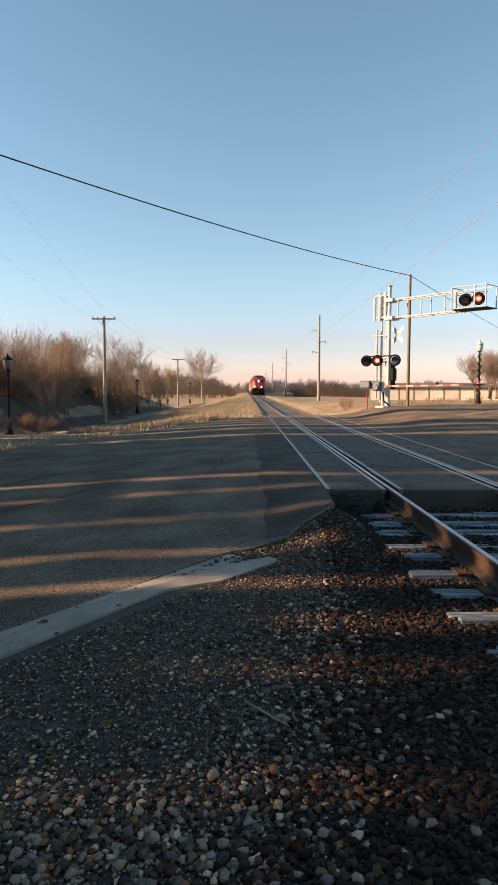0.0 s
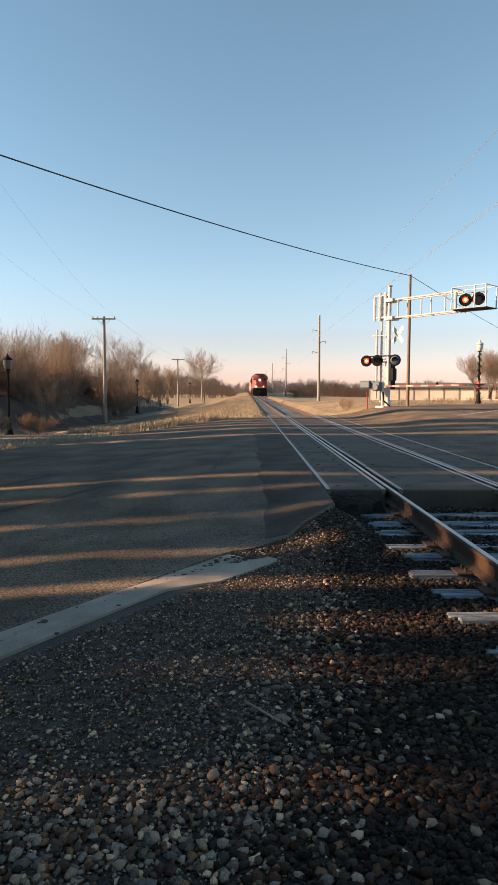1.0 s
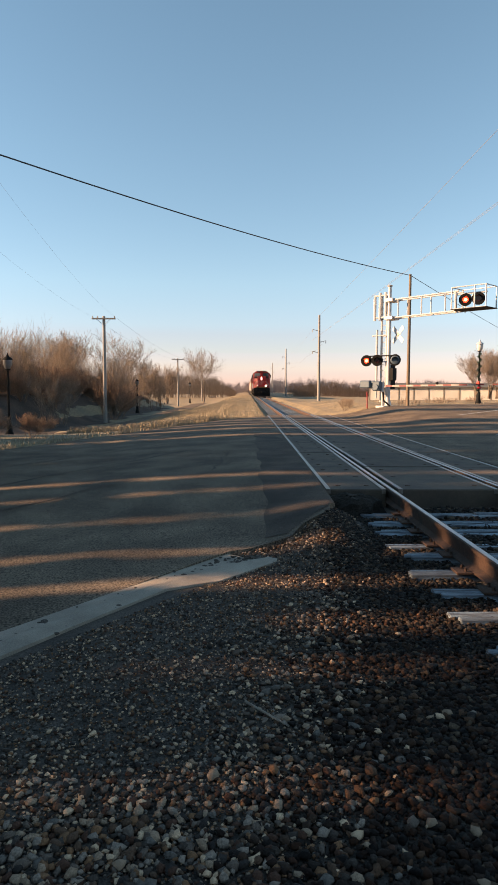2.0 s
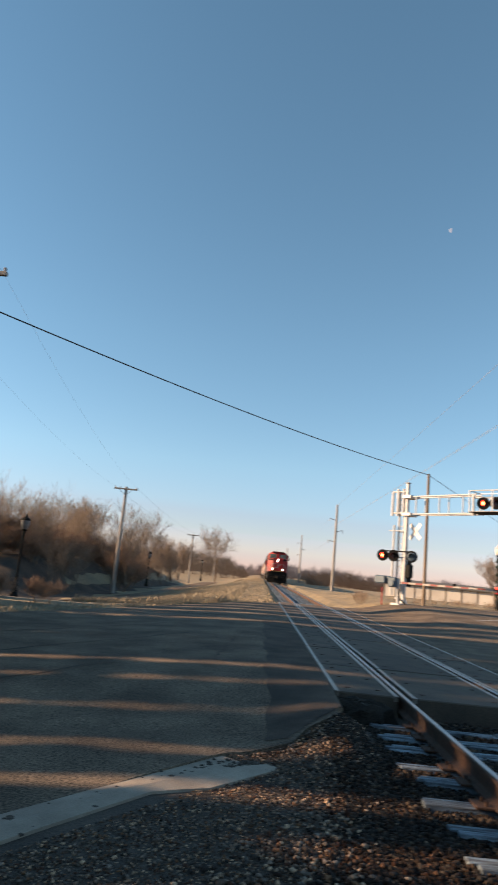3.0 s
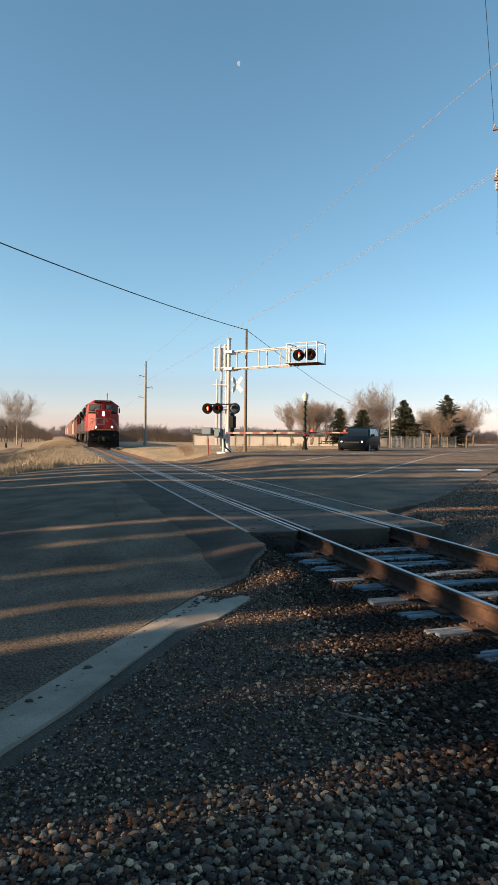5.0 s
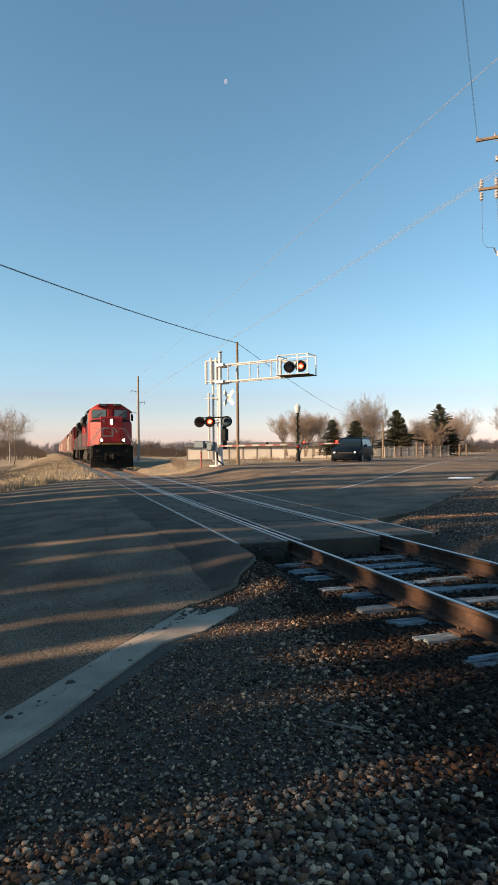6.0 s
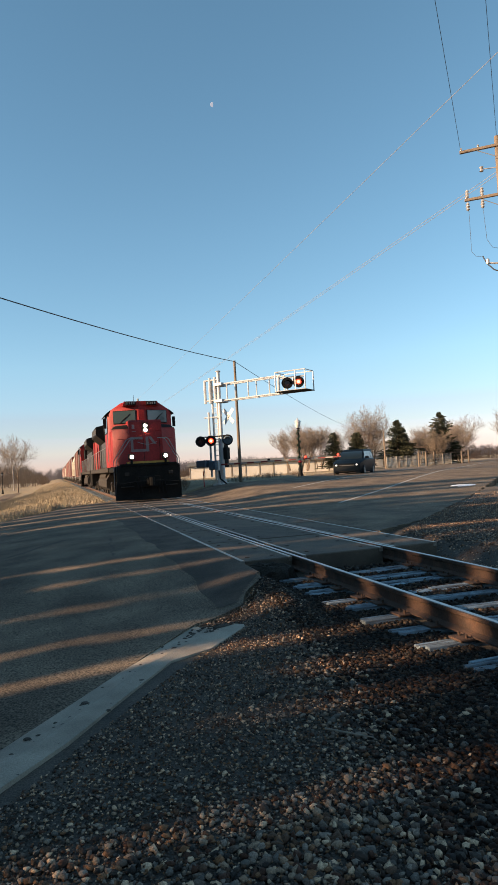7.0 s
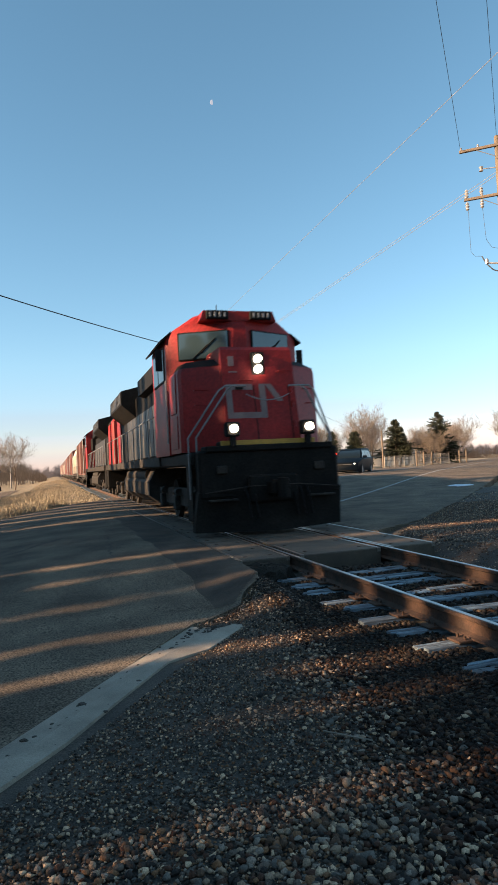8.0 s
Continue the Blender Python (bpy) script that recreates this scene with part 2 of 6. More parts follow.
M_LAMPGLASS = mat("frosted lantern glass", (0.75, 0.73, 0.68), 0.35, fine=0.05)
M_LANTERN = mat("smoky lantern glass", (0.16, 0.17, 0.18), 0.3, fine=0.05)
M_MOON = mat("pale moon", (0.05, 0.05, 0.05), 1.0, emit=(0.80, 0.83, 0.86), power=0.23)
M_SILVER = mat("bare aluminium", (0.6, 0.6, 0.6), 0.4, metal=0.7)


# ---- mesh kit
class Kit:
    def __init__(self):
        self.v, self.f = [], []

    def add(self, vs, fs):
        o = len(self.v)
        self.v.extend(tuple(p) for p in vs)
        self.f.extend(tuple(i + o for i in q) for q in fs)
        return self

    def box(self, x0, x1, y0, y1, z0, z1, b=0.0, m=None):
        if b <= 0:
            vs = [(x, y, z) for x in (x0, x1) for y in (y0, y1) for z in (z0, z1)]
            fs = [(0, 1, 3, 2), (4, 6, 7, 5), (0, 4, 5, 1), (2, 3, 7, 6), (0, 2, 6, 4), (1, 5, 7, 3)]
        else:
            bm = bmesh.new()
            bmesh.ops.create_cube(bm, size=1, matrix=Matrix.LocRotScale(((x0 + x1) / 2, (y0 + y1) / 2, (z0 + z1) / 2), None, (x1 - x0, y1 - y0, z1 - z0)))
            bmesh.ops.bevel(bm, geom=bm.edges[:], offset=b, segments=1, affect="EDGES")
            bm.verts.index_update()
            vs, fs = [v.co[:] for v in bm.verts], [[v.index for v in f.verts] for f in bm.faces]
            bm.free()
        if m is not None:
            vs = [m @ Vector(p) for p in vs]
        return self.add(vs, fs)

    def tube(self, p, q, r0, r1=None, n=8, cap=True):
        p, q = Vector(p), Vector(q)
        r1 = r0 if r1 is None else r1
        d = (q - p).normalized()
        a = d.orthogonal().normalized()
        c = d.cross(a)
        vs = []
        for o, r in ((p, r0), (q, r1)):
            vs += [o + (a * math.cos(2 * math.pi * i / n) + c * math.sin(2 * math.pi * i / n)) * r for i in range(n)]
        fs = [(i, (i + 1) % n, n + (i + 1) % n, n + i) for i in range(n)]
        if cap:
            fs += [tuple(range(n))[::-1], tuple(range(n, 2 * n))]
        return self.add(vs, fs)

    def path(self, pts, r, n=6):
        pts = [Vector(p) for p in pts]
        rings, a = [], None
        for i, p in enumerate(pts):
            d = (pts[min(i + 1, len(pts) - 1)] - pts[max(i - 1, 0)]).normalized()
            a = d.orthogonal().normalized() if a is None else (a - d * a.dot(d)).normalized()
            c = d.cross(a)
            rings.append([p + (a * math.cos(2 * math.pi * j / n) + c * math.sin(2 * math.pi * j / n)) * r for j in range(n)])
        return self.loft(rings)

    def prism(self, prof, a0, a1, axis="y"):
        """A closed outline swept along an axis."""
        k = len(prof)
        put = {"y": lambda u, w, a: (u, a, w), "x": lambda u, w, a: (a, u, w), "z": lambda u, w, a: (u, w, a)}[axis]
        vs = [put(u, w, a0) for u, w in prof] + [put(u, w, a1) for u, w in prof]
        fs = [(i, (i + 1) % k, k + (i + 1) % k, k + i) for i in range(k)] + [tuple(range(k))[::-1], tuple(range(k, 2 * k))]
        return self.add(vs, fs)

    def loft(self, rings, cap=True):
        k = len(rings[0])
        vs = [p for r in rings for p in r]
        fs = [(j * k + i, j * k + (i + 1) % k, (j + 1) * k + (i + 1) % k, (j + 1) * k + i) for j in range(len(rings) - 1) for i in range(k)]
        if cap:
            fs += [tuple(range(k))[::-1], tuple(range((len(rings) - 1) * k, len(rings) * k))]
        return self.add(vs, fs)

    def ball(self, c, r, n=10, sq=(1, 1, 1)):
        rings = []
        for j in range(1, 6):
            t = math.pi * j / 6
            rings.append([(c[0] + sq[0] * r * math.sin(t) * math.cos(2 * math.pi * i / n), c[1] + sq[1] * r * math.sin(t) * math.sin(2 * math.pi * i / n), c[2] - sq[2] * r * math.cos(t)) for i in range(n)])
        return self.loft(rings)

    def lathe(self, prof, c=(0, 0, 0), n=14):
        """Rings (radius, height) about a vertical axis."""
        return self.loft([[(c[0] + r * math.cos(2 * math.pi * i / n), c[1] + r * math.sin(2 * math.pi * i / n), c[2] + z) for i in range(n)] for r, z in prof])

    def mesh(self, name, material, smooth=35):
        me = bpy.data.meshes.new(name)
        me.from_pydata(self.v, [], self.f)
        me.materials.append(material)
        bm = bmesh.new()
        bm.from_mesh(me)
        bmesh.ops.recalc_face_normals(bm, faces=bm.faces[:])
        bm.to_mesh(me)
        bm.free()
        if smooth:
            me.shade_smooth()
            me.set_sharp_from_angle(angle=radians(smooth))
        return me


def raw_mesh(name, v, f, material):
    """A mesh from number arrays, quickly."""
    me = bpy.data.meshes.new(name)
    v, f = np.asarray(v, np.float32).reshape(-1, 3), np.asarray(f, np.int32)
    k = f.shape[1]
    me.vertices.add(len(v))
    me.vertices.foreach_set("co", v.ravel())
    me.loops.add(f.size)
    me.loops.foreach_set("vertex_index", f.ravel())
    me.polygons.add(len(f))
    me.polygons.foreach_set("loop_start", np.arange(0, f.size, k, dtype=np.int32))
    me.materials.append(material)
    me.update(calc_edges=True)
    return me


def part(name, kit, material, parent=None, label="", at=None, smooth=35):
    """One mesh object under a thing or a part."""
    ob = new(name, kit.mesh(name, material, smooth) if isinstance(kit, Kit) else kit)
    if parent is not None:
        ob.parent = parent
    if at is not None:
        ob.matrix_basis = at
    return tagged(ob, label)


def thing(name, label, category, at=None, group="", kind=""):
    ob = new(name)
    ob.empty_display_size = 0.2
    if at is not None:
        ob.matrix_basis = at
    return tagged(ob, label, category, group, kind)


def smooth01(a, b, x):
    t = np.clip((np.asarray(x, float) - a) / (b - a), 0, 1)
    return t * t * (3 - 2 * t)


# ---- lie of the land: z = 0 is the top of the rails, the track runs along +y
ROAD_D, ROAD_N, ROAD_O = np.array((0.682, 0.731)), np.array((-0.731, 0.682)), np.array((2.4, 9.9))


def road_sw(x, y):
    dx, dy = x - ROAD_O[0], y - ROAD_O[1]
    return dx * ROAD_D[0] + dy * ROAD_D[1], dx * ROAD_N[0] + dy * ROAD_N[1]


def road_xy(s, w):
    return ROAD_O[0] + s * ROAD_D[0] + w * ROAD_N[0], ROAD_O[1] + s * ROAD_D[1] + w * ROAD_N[1]


def road_edges(s):
    near = np.interp(s, [-60, -12.5, -11.0, -9.15, -7.83, -6.43, -5.9, -4.0, -2.0, 2, 60], [-6.5, 0.30, 0.51, 0.76, 0.95, 1.13, 0.92, 1.35, 1.3, 0.5, 0.5])
    far = np.interp(s, [-60, -8, -2.7, 1.7, 6, 10, 15, 18, 21, 30, 400], [11, 12, 13.2, 15, 16.6, 17.5, 17.5, 15.5, 14.0, 13.6, 13.6])
    return near, far


def land(x, y):
    """Height of the ground at x, y."""
    x, y = np.asarray(x, float), np.asarray(y, float)
    far = smooth01(6.5, 10, y)
    left = (-0.20 * smooth01(-1.5, -2.7, x) - 0.12 * smooth01(-2.7, -6, x)) * (1 - far) - 0.30 * smooth01(-1.5, -9, x) * far
    flank = left
    field = smooth01(22, 40, y) * smooth01(-3.2, -11, x)
    left = left - 0.62 * field - 0.5 * smooth01(-4, -16, x) * smooth01(20, 34, y)
    right = 0.45 * smooth01(1.7, 5.0, x) * smooth01(16, 33, y) * (1 - smooth01(46, 75, y + 0 * x))
    right = right - 0.35 * smooth01(60, 110, y) * smooth01(2, 9, x) + 0.25 * smooth01(30, 60, x) * smooth01(20, 50, y)
    bed = -0.235 - 0.065 * smooth01(8.2, 8.6, y)
    left = left + 2.3 * smooth01(-15.2, -19.5, x) * smooth01(35, 46, y) * (1 - smooth01(90, 125, y))
    low = -0.235 + 0.03 * smooth01(-1.5, -2.9, x) - 0.03 * smooth01(-3.4, -6, x)
    near = smooth01(6.9, 5.0, y)
    left = low * near + left * (1 - near)
    g = np.where(x < 0, left, right)
    m = smooth01(1.95, 1.5, np.abs(x))
    s, w = road_sw(x, y)
    bank = smooth01(-1.2, -0.05, w - road_edges(s)[0]) * smooth01(4, 2, w - road_edges(s)[0]) * smooth01(-6.8, -5.4, s) * smooth01(-1.30, -1.75, x)
    z = g * (1 - m) + bed * m
    return z * (1 - bank) + (flank - 0.01) * bank


def road_z(x, y):
    x, y = np.asarray(x, float), np.asarray(y, float)
    far = smooth01(6.5, 10, y)
    left = (-0.20 * smooth01(-1.5, -2.7, x) - 0.12 * smooth01(-2.7, -6, x)) * (1 - far) - 0.30 * smooth01(-1.5, -9, x) * far
    field = smooth01(22, 40, y) * smooth01(-3.2, -11, x)
    left = left - 0.62 * field - 0.5 * smooth01(-4, -16, x) * smooth01(20, 34, y)
    right = 0.45 * smooth01(1.7, 5.0, x) * smooth01(16, 33, y) * (1 - smooth01(46, 75, y))
    right = right - 0.35 * smooth01(60, 110, y) * smooth01(2, 9, x) + 0.25 * smooth01(30, 60, x) * smooth01(20, 50, y)
    s, w = road_sw(x, y)
    thin = smooth01(0.55, 0.0, w - road_edges(s)[0]) * smooth01(-6.3, -5.6, s) * (x < -1.6)
    z = np.where(x < 0, left, right) + 0.006
    return z * (1 - thin) + np.minimum(z, land(x, y) + 0.03) * thin


def grid_mesh(name, xs, ys, zf, material):
    X, Y = np.meshgrid(xs, ys)
    v = np.stack([X, Y, zf(X, Y)], -1).reshape(-1, 3)
    nx, ny = len(xs), len(ys)
    i = (np.arange(ny - 1)[:, None] * nx + np.arange(nx - 1)[None, :]).ravel()
    me = raw_mesh(name, v, np.stack([i, i + 1, i + nx + 1, i + nx], 1), material)
    me.shade_smooth()
    return me


def spread(near, far, n_near, n_far, c=0.0):
    """Even steps near c, growing ones out to far."""
    inner = np.linspace(c - near, c + near, n_near)
    outer = near * (far / near) ** (np.arange(1, n_far + 1) / n_far)
    return np.concatenate([c - outer[::-1], inner, c + outer])


# ---- ground, road, shoulder gravel
def build_ground():
    def z(X, Y):
        h = land(X, Y)
        far = smooth01(60, 200, np.hypot(X, Y))
        rough = 0.05 * np.sin(X * 1.3 + 0.7 * Y) * np.sin(Y * 0.9 - 0.4 * X) * smooth01(20, 40, np.hypot(X, Y))
        s, w = road_sw(X, Y)
        a, b = road_edges(s)
        on = (w > a - 1) & (w < b + 1)
        return h - 0.02 + rough * (1 - far) * (~on) - 0.20 * on
    me = grid_mesh("ground", spread(16, 2500, 90, 40), spread(45, 2500, 180, 36, 20), z, M_GROUND)
    tagged(new("ground", me), "dry tan winter grass and bare soil", "ground", kind="structure")

    def road_sheet(name, s0, s1, keep, material, label, lift=0.0, lo=None, hi=None):
        ss = np.arange(s0, s1, 0.2)
        v, f = [], []
        nw = 40
        for s in ss:
            a, b = road_edges(s)
            a, b = (a if lo is None else lo), (b if hi is None else hi)
            a = a + (0.05 * math.sin(9.1 * s) + 0.04 * math.sin(17.7 * s + 1)) * float(smooth01(-6.2, -5.6, s))
            for w in np.linspace(a, b, nw):
                x, y = road_xy(s, w)
                v.append((x, y, 0))
        v = np.array(v)
        v[:, 2] = road_z(v[:, 0], v[:, 1]) + lift
        if keep < 0:
            v[:, 0] = np.minimum(v[:, 0], -1.62)
        else:
            v[:, 0] = np.maximum(v[:, 0], 1.62)
        v[:, 2] = road_z(v[:, 0], v[:, 1]) + lift
        i = (np.arange(len(ss) - 1)[:, None] * nw + np.arange(nw - 1)[None, :]).ravel()
        f = np.stack([i, i + nw, i + nw + 1, i + 1], 1)
        c = v[f]
        area = np.linalg.norm(np.cross(c[:, 2] - c[:, 0], c[:, 3] - c[:, 1]), axis=1)
        me = raw_mesh(name, v, f[area > 1e-5], material)
        bm = bmesh.new()
        bm.from_mesh(me)
        rim = bmesh.ops.extrude_edge_only(bm, edges=[e for e in bm.edges if e.is_boundary])["geom"]
        for q in rim:
            if isinstance(q, bmesh.types.BMVert):
                q.co.z -= 0.22
        bm.to_mesh(me)
        bm.free()
        me.shade_smooth()
        me.set_sharp_from_angle(angle=radians(35))
        return tagged(new(name, me), label, "road", kind="structure")
    road_sheet("road_west", -60, 22, -1, M_ASPHALT, "worn grey asphalt with patches and thin cracks")
    road_sheet("road_east", -12, 260, 1, M_ASPHALT, "worn grey asphalt crossing road beyond the track")
    # darker strip of newer asphalt along the crossing
    k = Kit()
    ys, nc = np.arange(6.4, 19.2, 0.05), 26
    pts = [(x, y) for y in ys for x in np.linspace(-1.63, -2.42 - 0.03 * math.sin(y * 2.1) - 0.02 * math.sin(y * 5.3), nc)]
    ok = [road_sw(x, y)[1] > road_edges(road_sw(x, y)[0])[0] + 0.03 for x, y in pts]
    quads = [(j * nc + i, j * nc + i + 1, j * nc + i + nc + 1, j * nc + i + nc) for j in range(len(ys) - 1) for i in range(nc - 1)]
    k.add([(x, y, float(road_z(x, y)) + 0.006) for x, y in pts], [q for q in quads if all(ok[i] for i in q)])
    tagged(part("asphalt_patch", k, M_PATCH), "dark newer asphalt patch beside the rail crossing", "road patch", kind="structure")
    # thin tar seams and cracks
    rng = random.Random(4)
    for s0, w0, ds, dw, wid in ((-7, 6.5, 6, 1.2, 0.05), (-5.5, 9.2, 6, 0.6, 0.06), (-12, 4.5, 7, 0.4, 0.05), (-3.5, 4.4, 2.6, 2.2, 0.035)):
        k = Kit()
        a = []
        for i in range(19):
            t = i / 18
            x, y = road_xy(s0 + ds * t, w0 + dw * t + rng.uniform(-0.06, 0.06))
            a.append((x, y))
        vs, fs = [], []
        for i, (x, y) in enumerate(a):
            h = wid * rng.uniform(0.3, 1)
            for o in (-h, h):
                px, py = x + o * ROAD_N[0], y + o * ROAD_N[1]
                vs.append((px, py, float(road_z(px, py)) + 0.005))
            if i:
                fs.append((2 * i - 2, 2 * i - 1, 2 * i + 1, 2 * i))
        k.add(vs, fs)
        tagged(part("tar_seam", k, M_PATCH), "dark tar-filled crack in the asphalt", "road crack", kind="structure")

    def stripe(name, s0, s1, w, wid, label):
        k = Kit()
        ss = np.arange(s0, s1, 0.8)
        vs, fs = [], []
        for i, s in enumerate(ss):
            for o in (-wid / 2, wid / 2):
                x, y = road_xy(s, w + o)
                vs.append((x, y, float(road_z(x, y)) + 0.006))
            if i:
                fs.append((2 * i - 2, 2 * i - 1, 2 * i + 1, 2 * i))
        k.add(vs, fs)
        tagged(part(name, k, M_LINE), label, "road marking", kind="structure")
    stripe("edge_line", 7.5, 70, 4.2, 0.12, "worn white painted edge line on asphalt")
    stripe("centre_line", 14, 90, 8.4, 0.12, "faded painted centre line on asphalt")
    # snow or ice patch by the far kerb
    k = Kit()
    n = 14
    ring = [(11.2 + (0.5 + 0.14 * math.sin(5 * a)) * math.cos(a) * 1.1, 21.3 + (0.32 + 0.08 * math.cos(3 * a)) * math.sin(a)) for a in [2 * math.pi * i / n for i in range(n)]]
    lo = [(x, y, float(road_z(x, y)) + 0.005) for x, y in ring]
    hi = [(11.2 + (x - 11.2) * 0.75, 21.3 + (y - 21.3) * 0.75, float(road_z(x, y)) + 0.035) for x, y in ring]
    k.loft([lo, hi])
    tagged(part("snow_patch", k, M_SNOW), "small melting white snow patch on the road edge", "snow")


# ---- kerb with its gutter pan
def build_kerb():
    th = thing("kerb", "pale worn concrete kerb and gutter with chipped end", "kerb", kind="structure")
    back = [(-8.60, -3.20), (-6.00, 0.70), (-5.20, 1.90), (-4.37, 3.17), (-4.05, 3.58), (-3.70, 4.14), (-3.23, 4.86), (-3.00, 4.99), (-2.85, 5.06), (-2.33, 5.70)]
    face = [(-8.95, -2.95), (-6.35, 0.95), (-5.52, 2.15), (-4.75, 3.22), (-4.40, 3.72), (-4.08, 4.18), (-3.64, 4.82), (-3.20, 5.43), (-2.82, 5.97), (-2.60, 5.80)]
    tip = (-2.36, 5.72)
    k, g = Kit(), Kit()
    for (a0, a1), (b0, b1) in zip(zip(back, back[1:]), zip(face, face[1:])):
        def split(t, p, q):
            return (p[0] + (q[0] - p[0]) * t, p[1] + (q[1] - p[1]) * t)
        m0, m1 = split(0.42, a0, b0), split(0.42, a1, b1)
        zt, zb = -0.195, -0.45
        zg = -0.215
        k.add([(*a0, zt), (*a1, zt), (*m1, zt + 0.012), (*m0, zt + 0.012), (*a0, zb), (*a1, zb), (*m1, zb), (*m0, zb)], [(0, 1, 2, 3), (0, 4, 5, 1), (3, 2, 6, 7), (0, 3, 7, 4), (1, 5, 6, 2)])
        g.add([(*m0, zt + 0.008), (*m1, zt + 0.008), (*b1, zg), (*b0, zg), (*m0, zb), (*m1, zb), (*b1, zb), (*b0, zb)], [(0, 1, 2, 3), (2, 1, 5, 6), (3, 2, 6, 7), (0, 3, 7, 4)])
    part("kerb_stone", k, M_CONC, th, smooth=0)
    part("gutter_pan", g, M_CONC, th, smooth=0)
    rng = random.Random(8)
    d = Kit()
    for i in range(280):
        t = rng.random()
        j = rng.choice([3, 4, 5, 6, 7, 7, 8, 8, 8])
        x = face[j][0] * (1 - t) + face[j + 1][0] * t + rng.uniform(0.03, 0.3)
        y = face[j][1] * (1 - t) + face[j + 1][1] * t - rng.uniform(0.02, 0.22)
        r = rng.uniform(0.004, 0.012) * (1.7 if rng.random() < 0.25 else 1)
        d.ball((x, y, -0.198), r, 6, (1.4, 1, 0.6))
    tagged(part("gutter_debris", d, M_SOIL), "dark leaf crumbs and grit on the kerb", "debris", kind="stuff")


# ---- the track
RAIL = [(-0.036, 0), (0.036, 0), (0.037, -0.03), (0.010, -0.045), (0.009, -0.135), (0.070, -0.158), (0.070, -0.172), (-0.070, -0.172), (-0.070, -0.158), (-0.009, -0.135), (-0.010, -0.045), (-0.037, -0.03)]
TIE_Y = [3.74, 4.31, 4.77, 5.27, 5.78, 6.24, 6.80, 7.21]


def build_track():
    for x in (-0.755, 0.755):
        th = thing("rail", "steel rail with rusty web and polished head", "rail", pose(x, 0, 0), "rails of the track", "structure")
        k = Kit()
        k.prism([(u, w - 0.004) for u, w in RAIL], -14, 900, "y")
        part("web", k, M_RUST, th)
        k = Kit()
        k.prism([(-0.016, 0.001), (0.024, 0.001), (0.026, -0.003), (-0.018, -0.003)], -14, 900, "y")
        part("railhead", k, M_STEEL, th, "bright worn running surface")
    # sleepers
    rng = random.Random(2)
    ys = [-0.75 + 0.5 * i for i in range(-26, 9)]
    ys = [y for y in ys if y < 3.4] + TIE_Y + [7.72]
    th = thing("sleepers", "frosted grey timber sleepers set in ballast", "sleepers", kind="structure")
    kinds = []
    for v in range(6):
        k = Kit()
        cuts = sorted([-0.085, 0.085] + [rng.uniform(-0.05, 0.05) for _ in range(2)])
        for c0, c1 in zip(cuts, cuts[1:]):
            if c1 - c0 < 0.02:
                continue
            for e0, e1 in ((-1.3 + rng.uniform(0, 0.10), rng.uniform(-0.2, 0.2)), (None, 1.3 - rng.uniform(0, 0.10))):
                e0 = mid if e0 is None else e0
                mid = e1 + 0.012
                k.box(e0, e1, c0 + 0.004, c1 - 0.004, -0.18, rng.uniform(-0.014, 0.006), 0.007)
        kinds.append(k.mesh("sleeper", M_TIE, 0))
    plate = Kit()
    for x in (-0.755, 0.755):
        plate.box(x - 0.18, x + 0.18, -0.09, 0.09, 0.0, 0.02, 0.004)
        for sx in (-0.1, 0.1):
            plate.tube((x + sx, -0.05, 0.02), (x + sx, -0.05, 0.05), 0.012, n=5)
            plate.tube((x + sx, 0.05, 0.02), (x + sx, 0.05, 0.05), 0.012, n=5)
    pm = plate.mesh("tie_plate", M_RUST)
    for y in ys:
        t = part("sleeper", rng.choice(kinds), None, th, at=pose(rng.uniform(-0.03, 0.03), y, -0.186 + rng.uniform(-0.010, 0.006), 0, 0, rng.uniform(-1.6, 1.6)))
        part("tie_plate", pm, None, t)
    k = Kit()
    for i in range(220):
        y = 33.9 + i * 0.52
        k.box(-1.3, 1.3, y - 0.11, y + 0.11, -0.37, -0.19)
    tagged(part("far_sleepers", k, M_TIE, smooth=0), "weathered timber sleepers running into the distance", "sleepers", kind="stuff")
    # crossing panels
    th = thing("crossing_panels", "dusty brown concrete grade-crossing panels between the rails", "crossing panel", kind="structure")
    L = 2.46
    for name, x0, x1 in (("field_panel", -1.60, -0.815), ("gauge_panel", -0.655, 0.655), ("field_panel", 0.815, 1.60)):
        k = Kit()
        k.box(x0, x1, 0.018, L - 0.018, -0.30, -0.004, 0.014)
        me = k.mesh(name, M_PANEL, 0)
        e = Kit()
        for x in (x0 + 0.03, x1 - 0.03):
            e.box(x - 0.028, x + 0.028, 0.012, L - 0.012, -0.06, 0.001)
        em = e.mesh("edge_steel", M_EDGE, 0)
        b = Kit()
        for yy in (0.35, 1.23, 2.1):
            for xx in (x0 + 0.2, x1 - 0.2):
                b.tube((xx, yy, -0.02), (xx, yy, 0.002), 0.035, n=8)
        bmh = b.mesh("bolt_cap", M_RUST)
        for i in range(10):
            p = part(name, me, None, th, at=pose(0, 8.45 + i * L, rng.uniform(-0.006, 0.003)))
            part("edge_steel", em, None, p)
            part("bolt_cap", bmh, None, p)
    # broken concrete lump by the end of the crossing
    k = Kit()
    rg = random.Random(8)
    rings = []
    for lev, (h, q) in enumerate(((-0.26, 1.0), (-0.15, 0.97), (-0.07, 0.86), (-0.035, 0.6), (-0.03, 0.2))):
        ring = []
        for i in range(22):
            t = 2 * math.pi * i / 22
            rr = 1 + rg.uniform(-0.16, 0.16) * (lev < 4)
